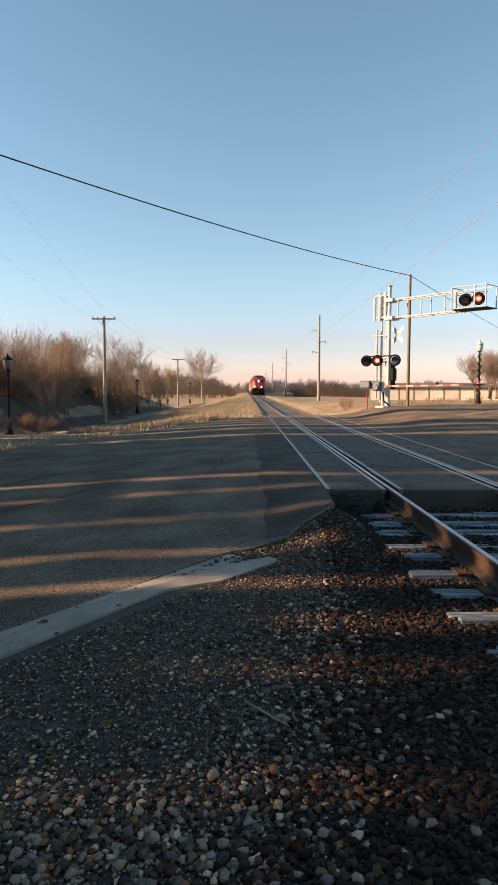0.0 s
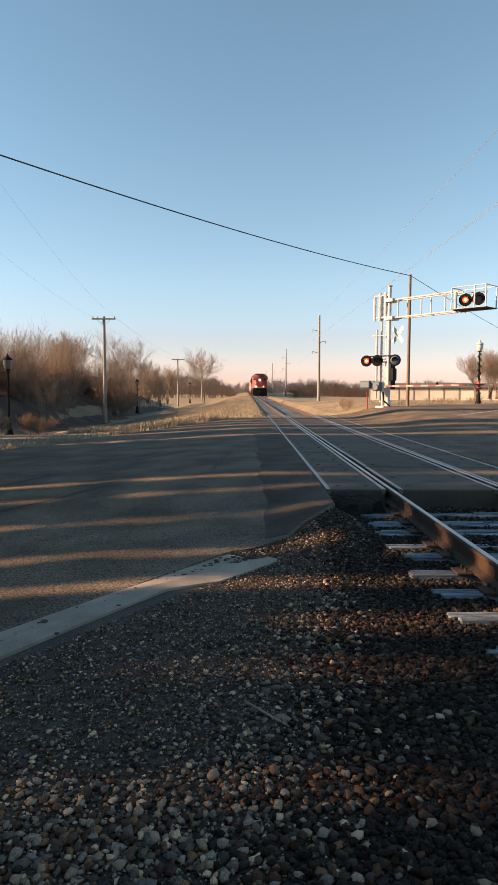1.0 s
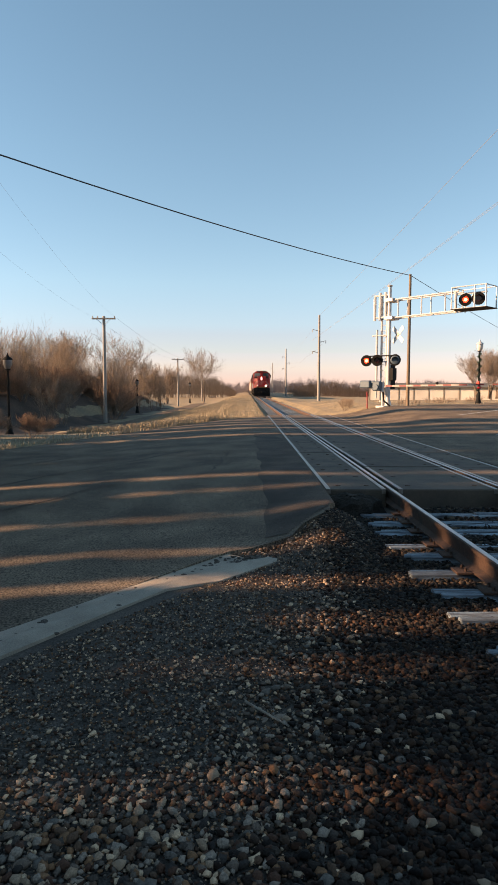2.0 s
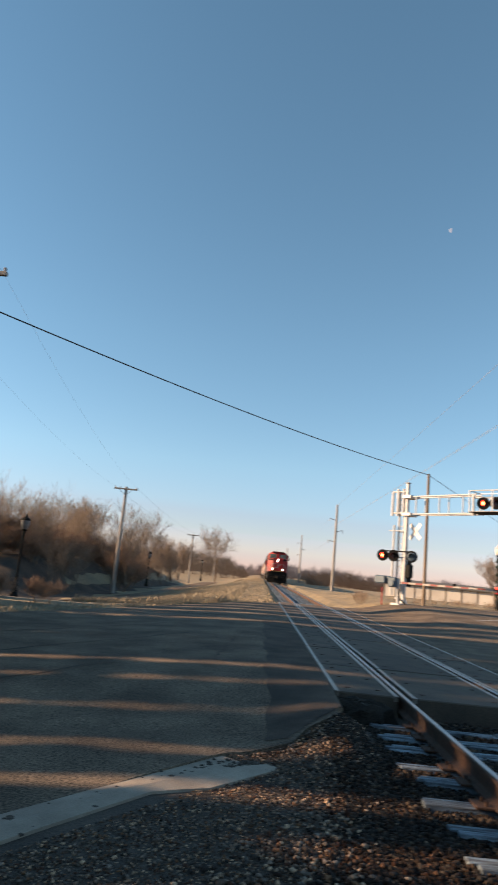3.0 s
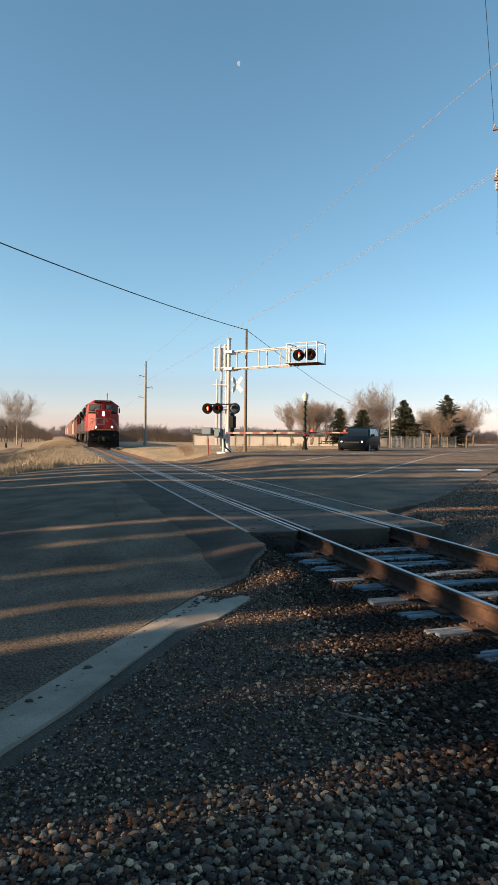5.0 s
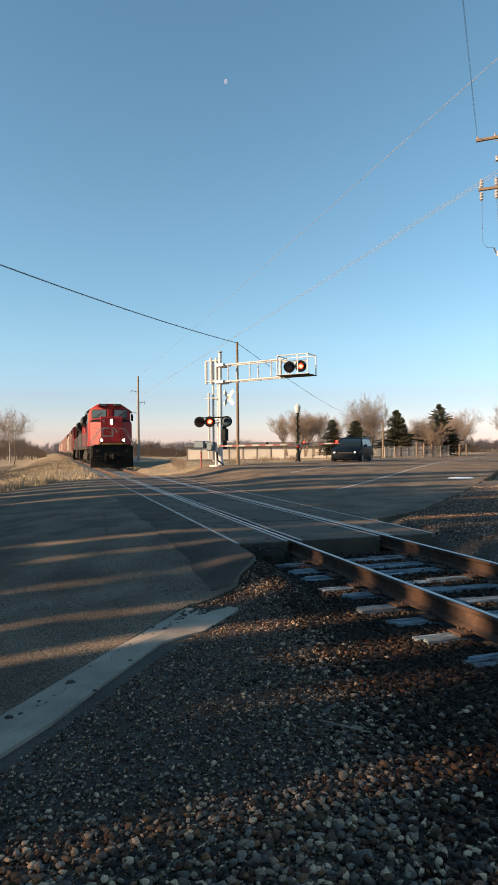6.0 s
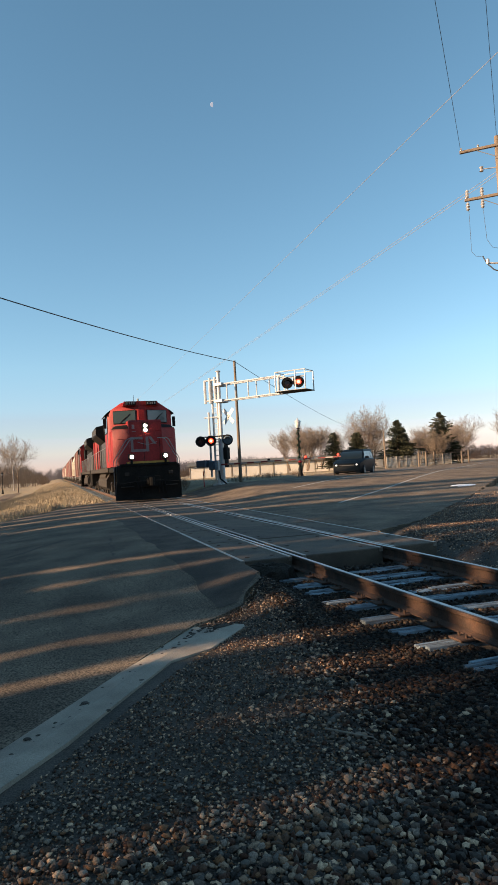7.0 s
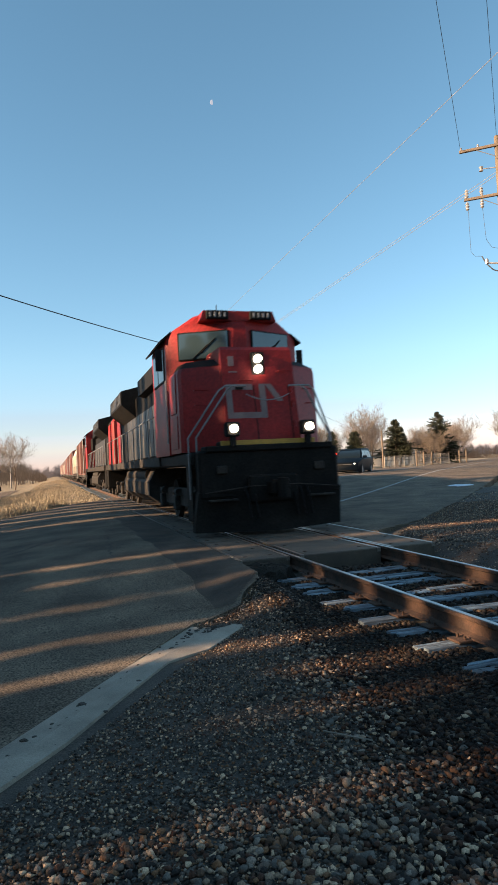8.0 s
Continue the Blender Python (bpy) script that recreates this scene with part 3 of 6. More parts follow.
            ring.append((-1.34 + 0.42 * q * rr * math.cos(t), 8.12 + 0.40 * q * rr * math.sin(t), h + rg.uniform(-0.03, 0.02) * (lev > 0)))
        rings.append(ring)
    k.loft(rings)
    tagged(part("asphalt_lump", k, M_TAR, smooth=0), "broken dark asphalt lump at the panel end", "asphalt", kind="structure")


def ico():
    bm = bmesh.new()
    bmesh.ops.create_icosphere(bm, subdivisions=1, radius=1)
    bm.verts.index_update()
    v, f = np.array([x.co[:] for x in bm.verts]), np.array([[q.index for q in p.verts] for p in bm.faces])
    bm.free()
    return v, f


def octa():
    v = np.array([(1, 0, 0), (-1, 0, 0), (0, 1, 0), (0, -1, 0), (0, 0, 1), (0, 0, -1)], float)
    f = np.array([(0, 2, 4), (2, 1, 4), (1, 3, 4), (3, 0, 4), (2, 0, 5), (1, 2, 5), (3, 1, 5), (0, 3, 5)])
    return v, f


def stones(name, label, pts, sizes, material, rng, fine=False):
    """Loose stones, joined: each a knocked icosahedron, or octahedron where fine."""
    v, f = octa() if fine else ico()
    n = len(pts)
    k = len(v)
    jit = 1 + rng.uniform(-0.46, 0.46, (n, k, 1))
    sc = np.stack([rng.uniform(0.8, 1.3, n), rng.uniform(0.7, 1.1, n), rng.uniform(0.5, 0.85, n)], 1)[:, None, :]
    a = rng.uniform(0, 6.28, n)
    b = rng.uniform(-0.5, 0.5, n)
    P = v[None] * jit * sc * np.asarray(sizes)[:, None, None]
    x, y, z = P[..., 0], P[..., 1], P[..., 2]
    y, z = y * np.cos(b)[:, None] - z * np.sin(b)[:, None], y * np.sin(b)[:, None] + z * np.cos(b)[:, None]
    x, y = x * np.cos(a)[:, None] - y * np.sin(a)[:, None], x * np.sin(a)[:, None] + y * np.cos(a)[:, None]
    V = np.stack([x, y, z], -1) + np.asarray(pts)[:, None, :]
    F = (f[None] + (np.arange(n) * k)[:, None, None]).reshape(-1, 3)
    return tagged(new(name, raw_mesh(name, V.reshape(-1, 3), F, material)), label, "gravel", kind="stuff")


def build_gravel():
    rng = np.random.default_rng(5)
    # bed under the loose stones
    me = grid_mesh("gravel_bed", np.linspace(-14, -1.0, 60), np.linspace(-9, 8.2, 80), lambda X, Y: np.where(road_sw(X, Y)[1] < road_edges(road_sw(X, Y)[0])[0] - 0.12, land(X, Y) - 0.008, land(X, Y) - 0.22), M_SOIL)
    tagged(new("gravel_bed", me), "grey gravel and grit beside the track", "gravel", kind="structure")
    me = grid_mesh("track_bed", np.linspace(-1.2, 1.5, 14), np.linspace(-12, 8.7, 40), lambda X, Y: 0 * X - 0.246, M_SOIL)
    tagged(new("track_bed", me), "dark ballast bed between the rails", "gravel", kind="structure")
    me = grid_mesh("shoulder_bed", np.linspace(1.3, 14, 50), np.linspace(-6, 20, 60), lambda X, Y: np.where(road_sw(X, Y)[1] < 0.55, land(X, Y) + 0.005, land(X, Y) - 0.08), M_SOIL)
    tagged(new("shoulder_bed", me), "grey gravel shoulder beyond the track", "gravel", kind="structure")

    def scatter(n, x0, x1, y0, y1, r0, r1, power=1.0):
        x, y = rng.uniform(x0, x1, n), y0 + (y1 - y0) * rng.uniform(0, 1, n) ** power
        s, w = road_sw(x, y)
        a, _ = road_edges(s)
        keep = (w < a - 0.02) & ~((w > a - 0.46) & (s < -6.4) & (s + 6.4 < (w - a + 0.1) * 1.0 + 0.3))
        x, y = x[keep], y[keep]
        r = r0 + (r1 - r0) * rng.uniform(0, 1, len(x)) ** 2
        return x, y, r
    # fine grit, then coarser ballast towards the rail
    x, y, r = scatter(110000, -6.2, -1.3, 0.9, 8.0, 0.004, 0.012, 1.4)
    browner = x + rng.normal(0, 0.2, len(x)) > -2.5 + 0.20 * (y - 2.0)
    for m, nm, lb, mt in ((~browner, "grit", "fine grey and tan gravel", M_STONE), (browner, "brown_grit", "fine dark brown gravel near the rail", M_BALLAST_MID)):
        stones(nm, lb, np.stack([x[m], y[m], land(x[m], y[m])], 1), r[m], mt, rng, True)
    x, y, r = scatter(68000, -6.0, -1.0, 0.9, 7.8, 0.008, 0.0235, 1.6)
    keep = rng.uniform(0, 1, len(x)) < 0.32 + 0.68 * smooth01(-3.4, -1.9, x + 0.18 * (3.5 - y)) + 0.5 * smooth01(3.3, 2.0, y)
    x, y, r = x[keep], y[keep], r[keep]
    r = r * (1 - 0.30 * smooth01(3.6, 5.2, y)) * (0.52 + 0.48 * np.maximum(smooth01(-3.1, -2.0, x), smooth01(3.0, 2.1, y)))
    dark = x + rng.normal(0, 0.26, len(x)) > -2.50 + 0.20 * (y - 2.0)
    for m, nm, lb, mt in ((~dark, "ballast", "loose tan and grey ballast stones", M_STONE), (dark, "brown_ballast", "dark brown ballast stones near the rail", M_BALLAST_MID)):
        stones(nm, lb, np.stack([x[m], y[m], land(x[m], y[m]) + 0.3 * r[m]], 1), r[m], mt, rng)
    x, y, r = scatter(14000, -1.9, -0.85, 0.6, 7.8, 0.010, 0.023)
    stones("track_ballast", "dark ballast at the sleeper ends", np.stack([x, y, np.where(x > -1.42, -0.222, land(x, y)) + 0.15 * r], 1), r, M_BALLAST_DARK, rng)
    x, y, r = scatter(15000, -8.5, -0.9, -4.5, 0.9, 0.012, 0.028)
    z = np.where(x > -1.42, -0.222, land(x, y)) + 0.2 * r
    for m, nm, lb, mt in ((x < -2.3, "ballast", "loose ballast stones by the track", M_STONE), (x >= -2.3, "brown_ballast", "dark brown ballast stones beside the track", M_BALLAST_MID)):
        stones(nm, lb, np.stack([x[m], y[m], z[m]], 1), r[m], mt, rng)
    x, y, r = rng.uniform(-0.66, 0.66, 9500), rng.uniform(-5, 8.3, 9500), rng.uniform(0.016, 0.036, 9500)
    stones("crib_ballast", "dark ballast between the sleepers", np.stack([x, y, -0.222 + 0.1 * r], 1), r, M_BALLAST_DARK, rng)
    x, y = rng.uniform(0.85, 11, 24000), rng.uniform(1.5, 18, 24000)
    s, w = road_sw(x, y)
    keep = w < 0.45
    x, y = x[keep], y[keep]
    r = rng.uniform(0.008, 0.022, len(x))
    x2, y2 = rng.uniform(1.5, 8.5, 60000), rng.uniform(2.0, 15, 60000)
    keep = road_sw(x2, y2)[1] < 0.5
    x2, y2 = x2[keep], y2[keep]
    r2 = rng.uniform(0.007, 0.017, len(x2))
    stones("shoulder_grit", "fine grey gravel on the far shoulder", np.stack([x2, y2, land(x2, y2) + 0.012], 1), r2, M_STONE, rng, True)
    stones("shoulder_gravel", "grey gravel on the far shoulder", np.stack([x, y, np.where(x < 1.4, -0.235, land(x, y)) + 0.3 * r], 1), r, M_STONE, rng)
    # single larger stones one could pick up
    v, f = ico()
    for i in range(40):
        q = np.random.default_rng(100 + i)
        if i < 6:
            me = raw_mesh("stone", v * (1 + q.uniform(-0.25, 0.25, (len(v), 1))) * np.array((1.25, 0.95, 0.7)), f, M_STONE)
            bank.append(me)
        x, y = q.uniform(-4.3, -1.5), q.uniform(1.9, 4.2)
        if road_sw(x, y)[1] > 0.1:
            continue
        o = new("stone", bank[i % 6])
        sc = q.uniform(0.016, 0.027)
        o.matrix_basis = pose(x, y, float(land(x, y)) + sc * 0.45, q.uniform(-20, 20), q.uniform(-20, 20), q.uniform(0, 360)) @ Matrix.Diagonal((sc, sc, sc, 1))
        tagged(o, "loose rounded ballast stone lying on gravel", "stone", "loose stones")
    k = Kit()
    z = float(land(-2.55, 3.0))
    k.tube((-2.64, 3.10, z + 0.03), (-2.45, 2.87, z + 0.035), 0.007, 0.004, 6)
    tagged(part("stick", k, M_CONC), "thin pale stick lying on the gravel", "stick")


bank = []
build_ground()
build_kerb()
build_track()
build_gravel()


# ---- crossing signal: mast, cantilever, lamps, gate
def lamp_head(name, parent, m, lit_first=True, white=False, bracket=True):
    """Round black signal with a hood; its lens is a disc, bright on one face and dark on the other, that turns."""
    hd = part(name, Kit().lathe([(0.02, 0), (0.30, 0.0), (0.305, 0.02), (0.15, 0.025), (0.14, 0.16), (0.06, 0.20)], n=18), M_BLACK, parent, "black round background with a short hood", m)
    k = Kit()
    n = 14
    rings = []
    for r in (0.165, 0.155):
        ring = []
        for i in range(n + 1):
            a = math.radians(-20 + 220 * i / n)
            ring.append((r * math.cos(a), r * math.sin(a)))
        rings.append(ring)
    vs, fs = [], []
    for i in range(n + 1):
        (ax, ay), (bx, by) = rings[0][i], rings[1][i]
        dep = -0.25 * max(0.25, math.sin(math.radians(-20 + 220 * i / n)) * 0.75 + 0.3)
        vs += [(ax, ay, 0), (ax, ay, dep), (bx, by, dep), (bx, by, 0)]
        if i:
            o = 4 * i
            fs += [(o - 4, o - 3, o + 1, o), (o - 3, o - 2, o + 2, o + 1), (o - 2, o - 1, o + 3, o + 2)]
    k.add(vs, fs)
    part("hood", k, M_BLACK, hd)
    return hd


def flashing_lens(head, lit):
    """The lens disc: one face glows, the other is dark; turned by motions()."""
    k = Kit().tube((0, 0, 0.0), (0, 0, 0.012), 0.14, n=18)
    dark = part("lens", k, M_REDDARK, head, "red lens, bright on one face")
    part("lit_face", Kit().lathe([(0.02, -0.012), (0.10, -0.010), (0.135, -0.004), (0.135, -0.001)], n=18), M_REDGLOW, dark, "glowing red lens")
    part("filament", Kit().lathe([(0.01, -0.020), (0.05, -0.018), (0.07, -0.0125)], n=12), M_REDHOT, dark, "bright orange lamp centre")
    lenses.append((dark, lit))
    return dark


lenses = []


def build_signal():
    bx, by, bz = 4.85, 34.3, 0.44
    ang = math.degrees(math.atan2(-3.9, 3.85))
    th = thing("crossing_signal", "white metal cantilever crossing signal with flashing red lamps", "crossing signal", pose(bx, by, bz, 0, 0, ang))
    # local +x points along the arm, -y towards the near side of the arm
    k = Kit()
    k.tube((0, 0, 0), (0, 0, 6.25), 0.112, 0.10, 14)
    k.lathe([(0.26, 0), (0.26, 0.04), (0.17, 0.06), (0.15, 0.25)])
    part("mast", k, M_WHITE_METAL, th)
    k = Kit()
    for x in (-0.42, -0.10):
        k.tube((x - 0.18, 0.22, 0.2), (x - 0.18, 0.22, 5.9), 0.06, n=8)
    for i in range(18):
        k.tube((-0.60, 0.22, 0.4 + i * 0.3), (-0.28, 0.22, 0.4 + i * 0.3), 0.018, n=6)
    part("ladder", k, M_WHITE_METAL, th)
    k = Kit()
    for x in (-0.28, -0.62, -0.95):
        k.tube((x, 0.05, 4.55), (x, 0.05, 6.0 - 0.2 * (x < -0.8)), 0.08, n=8)
    for z in (4.7, 5.85):
        k.tube((-1.0, 0.05, z), (0, 0.05, z), 0.045, n=6)
    k.tube((-0.75, 0.0, 0.4), (-0.75, 0.0, 4.05), 0.06, n=8)
    for z in (2.35, 3.75):
        k.tube((-1.05 if z > 3 else -0.75, 0, z), (0, 0, z), 0.035, n=6)
    part("side_cage", k, M_WHITE_METAL, th)
    # truss arm
    L = 5.5
    for z, r in ((4.62, 0.046), (5.55, 0.046)):
        part("chord", Kit().tube((0, -0.05, z), (L - 1.6, -0.05, z + 0.06), r, n=8), M_WHITE_METAL, th)
        part("chord", Kit().tube((0, 0.45, z), (L - 1.6, 0.45, z + 0.06), r * 0.8, n=8), M_WHITE_METAL, th)
    for x in (0.55, 1.9, 3.2, 3.75):
        part("strut", Kit().tube((x, -0.05, 4.62), (x, -0.05, 5.58), 0.036 if x < 3.5 else 0.07, n=8), M_WHITE_METAL, th)
        part("strut", Kit().tube((x + 0.25, 0.45, 4.62), (x + 0.25, 0.45, 5.58), 0.035, n=8), M_WHITE_METAL, th)
    for z in (4.62, 5.55):
        part("mast_clamp", Kit().box(-0.2, 0.3, -0.2, 0.5, z - 0.09, z + 0.09, 0.02), M_WHITE_METAL, th)
    # lamp basket at the end of the arm
    k = Kit()
    for z in (4.70, 5.72):
        k.path([(3.8, -0.55, z), (L, -0.55, z), (L, 0.55, z), (3.8, 0.55, z), (3.8, -0.55, z)], 0.028)
    for x, y in ((3.8, -0.55), (L, -0.55), (L, 0.55), (3.8, 0.55), (4.95, -0.55)):
        k.tube((x, y, 4.70), (x, y, 5.72), 0.035, n=6)
    part("basket_rail", k, M_WHITE_METAL, th)
    part("basket_floor", Kit().box(3.75, L + 0.05, -0.6, 0.6, 4.675, 4.70, 0.008), M_LOCO_GREY, th, "dark grating floor")
    part("lamp_pipe", Kit().tube((3.7, 0, 5.45), (L - 0.2, 0, 5.45), 0.045).tube((4.6, 0, 5.1), (4.6, 0, 5.5), 0.05), M_WHITE_METAL, th)

    def face(x, z, y=-0.3):
        """Pose of a lamp whose front looks down the road across the track."""
        d = Vector((-0.30, -0.95, -0.02))
        d.rotate(Matrix.Rotation(-radians(ang), 3, "Z"))
        return look((x, y, z), Vector((x, y, z)) + d)
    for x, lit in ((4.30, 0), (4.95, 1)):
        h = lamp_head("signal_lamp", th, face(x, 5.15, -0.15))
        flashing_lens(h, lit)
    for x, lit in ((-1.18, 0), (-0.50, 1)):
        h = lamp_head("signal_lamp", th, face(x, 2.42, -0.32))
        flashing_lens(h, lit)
    h = lamp_head("signal_lamp", th, face(0.45, 2.42, -0.1))
    part("blank_back", Kit().lathe([(0.02, -0.03), (0.2, -0.025), (0.235, -0.004)], n=18), M_GREYBOX, h, "grey back of a lamp facing the other way")
    part("lamp_arm", Kit().tube((-1.3, -0.15, 2.66), (0.6, -0.1, 2.66), 0.035), M_BLACK, th)
    # crossbuck seen from behind
    for a in (45, -45):
        part("crossbuck_blade", Kit().box(-0.55, 0.55, -0.01, 0.01, -0.11, 0.11, 0.004, pose(0.42, 0.2, 3.75, 0, a, 90 + 74)), M_WHITETAPE, th, "white crossbuck blade seen edge-on")
    part("junction_box", Kit().box(0.18, 0.42, -0.2, 0.15, 1.35, 2.0, 0.02), M_BLACK, th)
    part("sign_panel", Kit().box(-0.05, 0.05, 0.2, 0.6, 0.9, 2.2, 0.01), M_BLACK, th)
    # bell, base
    part("bell", Kit().lathe([(0.02, 0), (0.13, 0.01), (0.15, 0.06), (0.05, 0.1)], (0, 0, 6.25)), M_WHITE_METAL, th)
    part("foundation", Kit().box(-0.5, 0.5, -0.45, 0.45, -0.35, 0.03, 0.03), M_CONC, th)
    part("red_stake", Kit().tube((-1.1, -0.3, -0.2), (-1.12, -0.3, 0.75), 0.03, n=6), M_REDTAPE, th)
    # gate: machine, counterweights, striped arm with three red tip lamps
    g = thing("crossing_gate", "lowered red and white striped crossing gate arm with grey motor box", "gate", pose(bx - 0.45, by - 0.75, bz, 0, 0, ang))
    part("gate_post", Kit().tube((0, 0, -0.2), (0, 0, 1.3), 0.07).box(-0.25, 0.25, -0.25, 0.25, -0.15, 0.03, 0.02), M_WHITE_METAL, g)
    part("motor_box", Kit().box(-0.48, -0.02, -0.26, 0.20, 0.80, 1.30, 0.05).tube((-0.25, -0.32, 1.0), (-0.25, 0.26, 1.0), 0.16, n=12), M_GREYBOX, g)
    part("counterweight", Kit().box(-1.25, -0.6, -0.32, -0.1, 0.95, 1.35, 0.05), M_GREYBOX, g)
    part("counterweight", Kit().box(-1.25, -0.6, 0.12, 0.3, 0.95, 1.35, 0.05), M_GREYBOX, g)
    part("gate_linkage", Kit().path([(0.1, -0.1, 0.75), (0.15, -0.1, 0.3), (0.5, -0.05, 0.02)], 0.05), M_BLACK, g)
    n = 17
    for i in range(n):
        x0 = 0.2 + i * 0.405
        h0, h1 = 0.048 - 0.0011 * i, 0.048 - 0.0011 * (i + 1)
        part("arm_stripe", Kit().prism([(x0, 1.06 - h0 + 0.004 * i), (x0 + 0.405, 1.06 - h1 + 0.004 * i), (x0 + 0.405, 1.06 + h1 + 0.004 * i), (x0, 1.06 + h0 + 0.004 * i)], -0.03, 0.0, "y"), M_ARMRED if i % 2 == 0 else M_ARMWHITE, g)
    for x in (3.1, 5.2, 6.95):
        lp = part("arm_lamp", Kit().lathe([(0.03, 0), (0.07, 0.0), (0.075, 0.09), (0.03, 0.11)], (x, -0.015, 1.10 + 0.01 * (x - 0.2)), 10), M_BLACK if x < 4 else M_REDTAPE, g)
        if x > 4:
            part("arm_lamp_lens", Kit().ball((x, -0.06, 1.15 + 0.01 * (x - 0.2)), 0.055, 8), M_REDGLOW, lp, "lit red lamp on the gate arm")


# ---- poles and wires
def wire_pts(a, b, sag, n=22):
    a, b = Vector(a), Vector(b)
    return [a.lerp(b, i / n) - Vector((0, 0, sag * 4 * (i / n) * (1 - i / n))) for i in range(n + 1)]


def cable(a, b, sag, r, material=None, label="thin dark overhead cable strung between poles"):
    k = Kit().path(wire_pts(a, b, sag), r, 5)
    return tagged(part("overhead_cable", k, material or M_WIRE), label, "cable", "overhead cables")


def pole(name, x, y, z0, top, r, label, arms=(), material=None, turn=0, insulators=True):
    th = thing(name, label, "utility pole", pose(x, y, z0, 0, 0, turn), "utility poles")
    h = top - z0
    part("pole_shaft", Kit().tube((0, 0, -0.4), (0, 0, h), r, r * 0.7, 12), material or M_POLE, th)
    for z, half, side in arms:
        lo, hi = (-half, half) if side == 0 else ((-half, 0.1) if side < 0 else (-0.1, half))
        am = part("crossarm", Kit().box(lo, hi, -0.17, -0.05, z - z0 - 0.06, z - z0 + 0.06, 0.01), material or M_POLE, th)
        part("arm_brace", Kit().tube((lo * 0.55, -0.12, z - z0 - 0.06), (0, -0.1, z - z0 - 0.55), 0.02, n=5).tube((hi * 0.55, -0.12, z - z0 - 0.06), (0, -0.1, z - z0 - 0.55), 0.02, n=5), M_SILVER, th)
        if insulators:
            for u in ((lo + 0.08), (hi - 0.08), (lo * 0.5)):
                part("insulator", Kit().lathe([(0.02, 0), (0.05, 0.02), (0.05, 0.06), (0.035, 0.08), (0.055, 0.1), (0.03, 0.14)], (u, -0.11, z - z0 + 0.06), 8), M_PORC, am)
    return th


def build_poles():
    pole("utility_pole", 6.33, 36.0, 0.3, 7.63, 0.10, "slim weathered wooden utility pole behind the signal")
    # left line
    pole("utility_pole", -14.13, 52.2, -1.0, 7.15, 0.16, "weathered utility pole with one crossarm among bare brush", [(6.95, 0.95, 0)], M_POLE_GREY)
    pole("utility_pole", -13.53, 101.4, -0.9, 6.2, 0.15, "grey utility pole with one crossarm", [(6.05, 0.95, 0)], M_POLE_GREY)
    pole("utility_pole", -13.2, 150, -0.9, 6.0, 0.15, "grey utility pole with one crossarm", [(5.85, 0.95, 0)], M_POLE_GREY)
    pole("utility_pole", -12.45, 17.4, -0.5, 9.3, 0.16, "weathered utility pole with a long crossarm", [(9.05, 1.75, 0)], M_POLE_GREY)
    for dx in (-0.9, 0.9):
        cable((-14.13 + dx, 52.2, 7.1), (-13.53 + dx, 101.4, 6.2), 0.5, 0.006)
        cable((-12.45 + dx * 1.7, 17.4, 9.2), (-14.13 + dx, 52.2, 7.1), 0.6, 0.003, M_WIRE_BRIGHT)
        cable((-12.45 + dx * 1.7, 17.4, 9.2), (-12 + dx, -25, 10), 0.6, 0.006)
    # the long service cable to the slim pole and beyond
    cable((-12.5, 13.2, 7.55), (6.33, 36.0, 7.58), 0.34, 0.021, label="thick dark service cable sloping to the slim pole")
    cable((6.33, 36.0, 7.58), (66, 138, 8.6), 0.9, 0.017)
    cable((-12.5, 13.2, 7.55), (-20, 4, 8.4), 0.1, 0.018)
    # tall steel line along the far side of the track
    for i, (x, y, h) in enumerate(((7.7, 93, 12.4), (7.7, 172, 12.6), (7.7, 262, 12.6), (7.9, 360, 12.6))):
        th = thing("power_pole", "tall slender grey transmission pole with three side arms", "utility pole", pose(x, y, -0.4), "tall transmission poles")
        part("pole_shaft", Kit().tube((0, 0, -0.5), (0, 0, h), 0.24, 0.14, 10), M_POLE_GREY, th)
        for z, sx in ((h - 2.3, -1), (h - 3.9, 1), (h - 5.4, -1)):
            am = part("side_arm", Kit().tube((0, 0, z), (sx * 0.95, 0, z + 0.25), 0.05, 0.035, 6), M_POLE_GREY, th)
            part("insulator", Kit().tube((sx * 0.95, 0, z + 0.25), (sx * 0.95, 0, z - 0.15), 0.045, n=6), M_PORC, am)
    # big pole near the road on the far side
    px, py, top = 16.12, 24.0, 15.95
    th = pole("utility_pole", px, py, 0.0, top, 0.17, "tall wooden utility pole with two crossarms and insulators", [(15.5, 1.66, 0), (13.2, 1.58, 0)], M_POLE, turn=-38)
    for u in (-1.45, -0.8, 0.8, 1.45):
        for dz in (0.28, -0.32):
            part("insulator_stack", Kit().lathe([(0.02, -0.2), (0.09, -0.14), (0.05, -0.07), (0.1, 0), (0.05, 0.07), (0.09, 0.12), (0.03, 0.2)], (u, -0.11, 13.2 + dz), 8), M_PORC, th)
    part("transformer_bracket", Kit().tube((0, 0, 10.0), (-0.75, -0.1, 10.1), 0.04).lathe([(0.03, 0), (0.08, 0.02), (0.08, 0.22), (0.03, 0.26)], (-0.75, -0.1, 10.05), 8), M_PORC, th)
    part("spool_insulator", Kit().tube((0, 0, 14.5), (-0.75, -0.15, 14.5), 0.025).lathe([(0.1, -0.1), (0.05, 0), (0.1, 0.1)], (-0.75, -0.15, 14.5), 8), M_PORC, th)
    part("conduit", Kit().tube((0.12, -0.15, 0.2), (0.12, -0.15, 9.3), 0.06), M_GREYBOX, th)
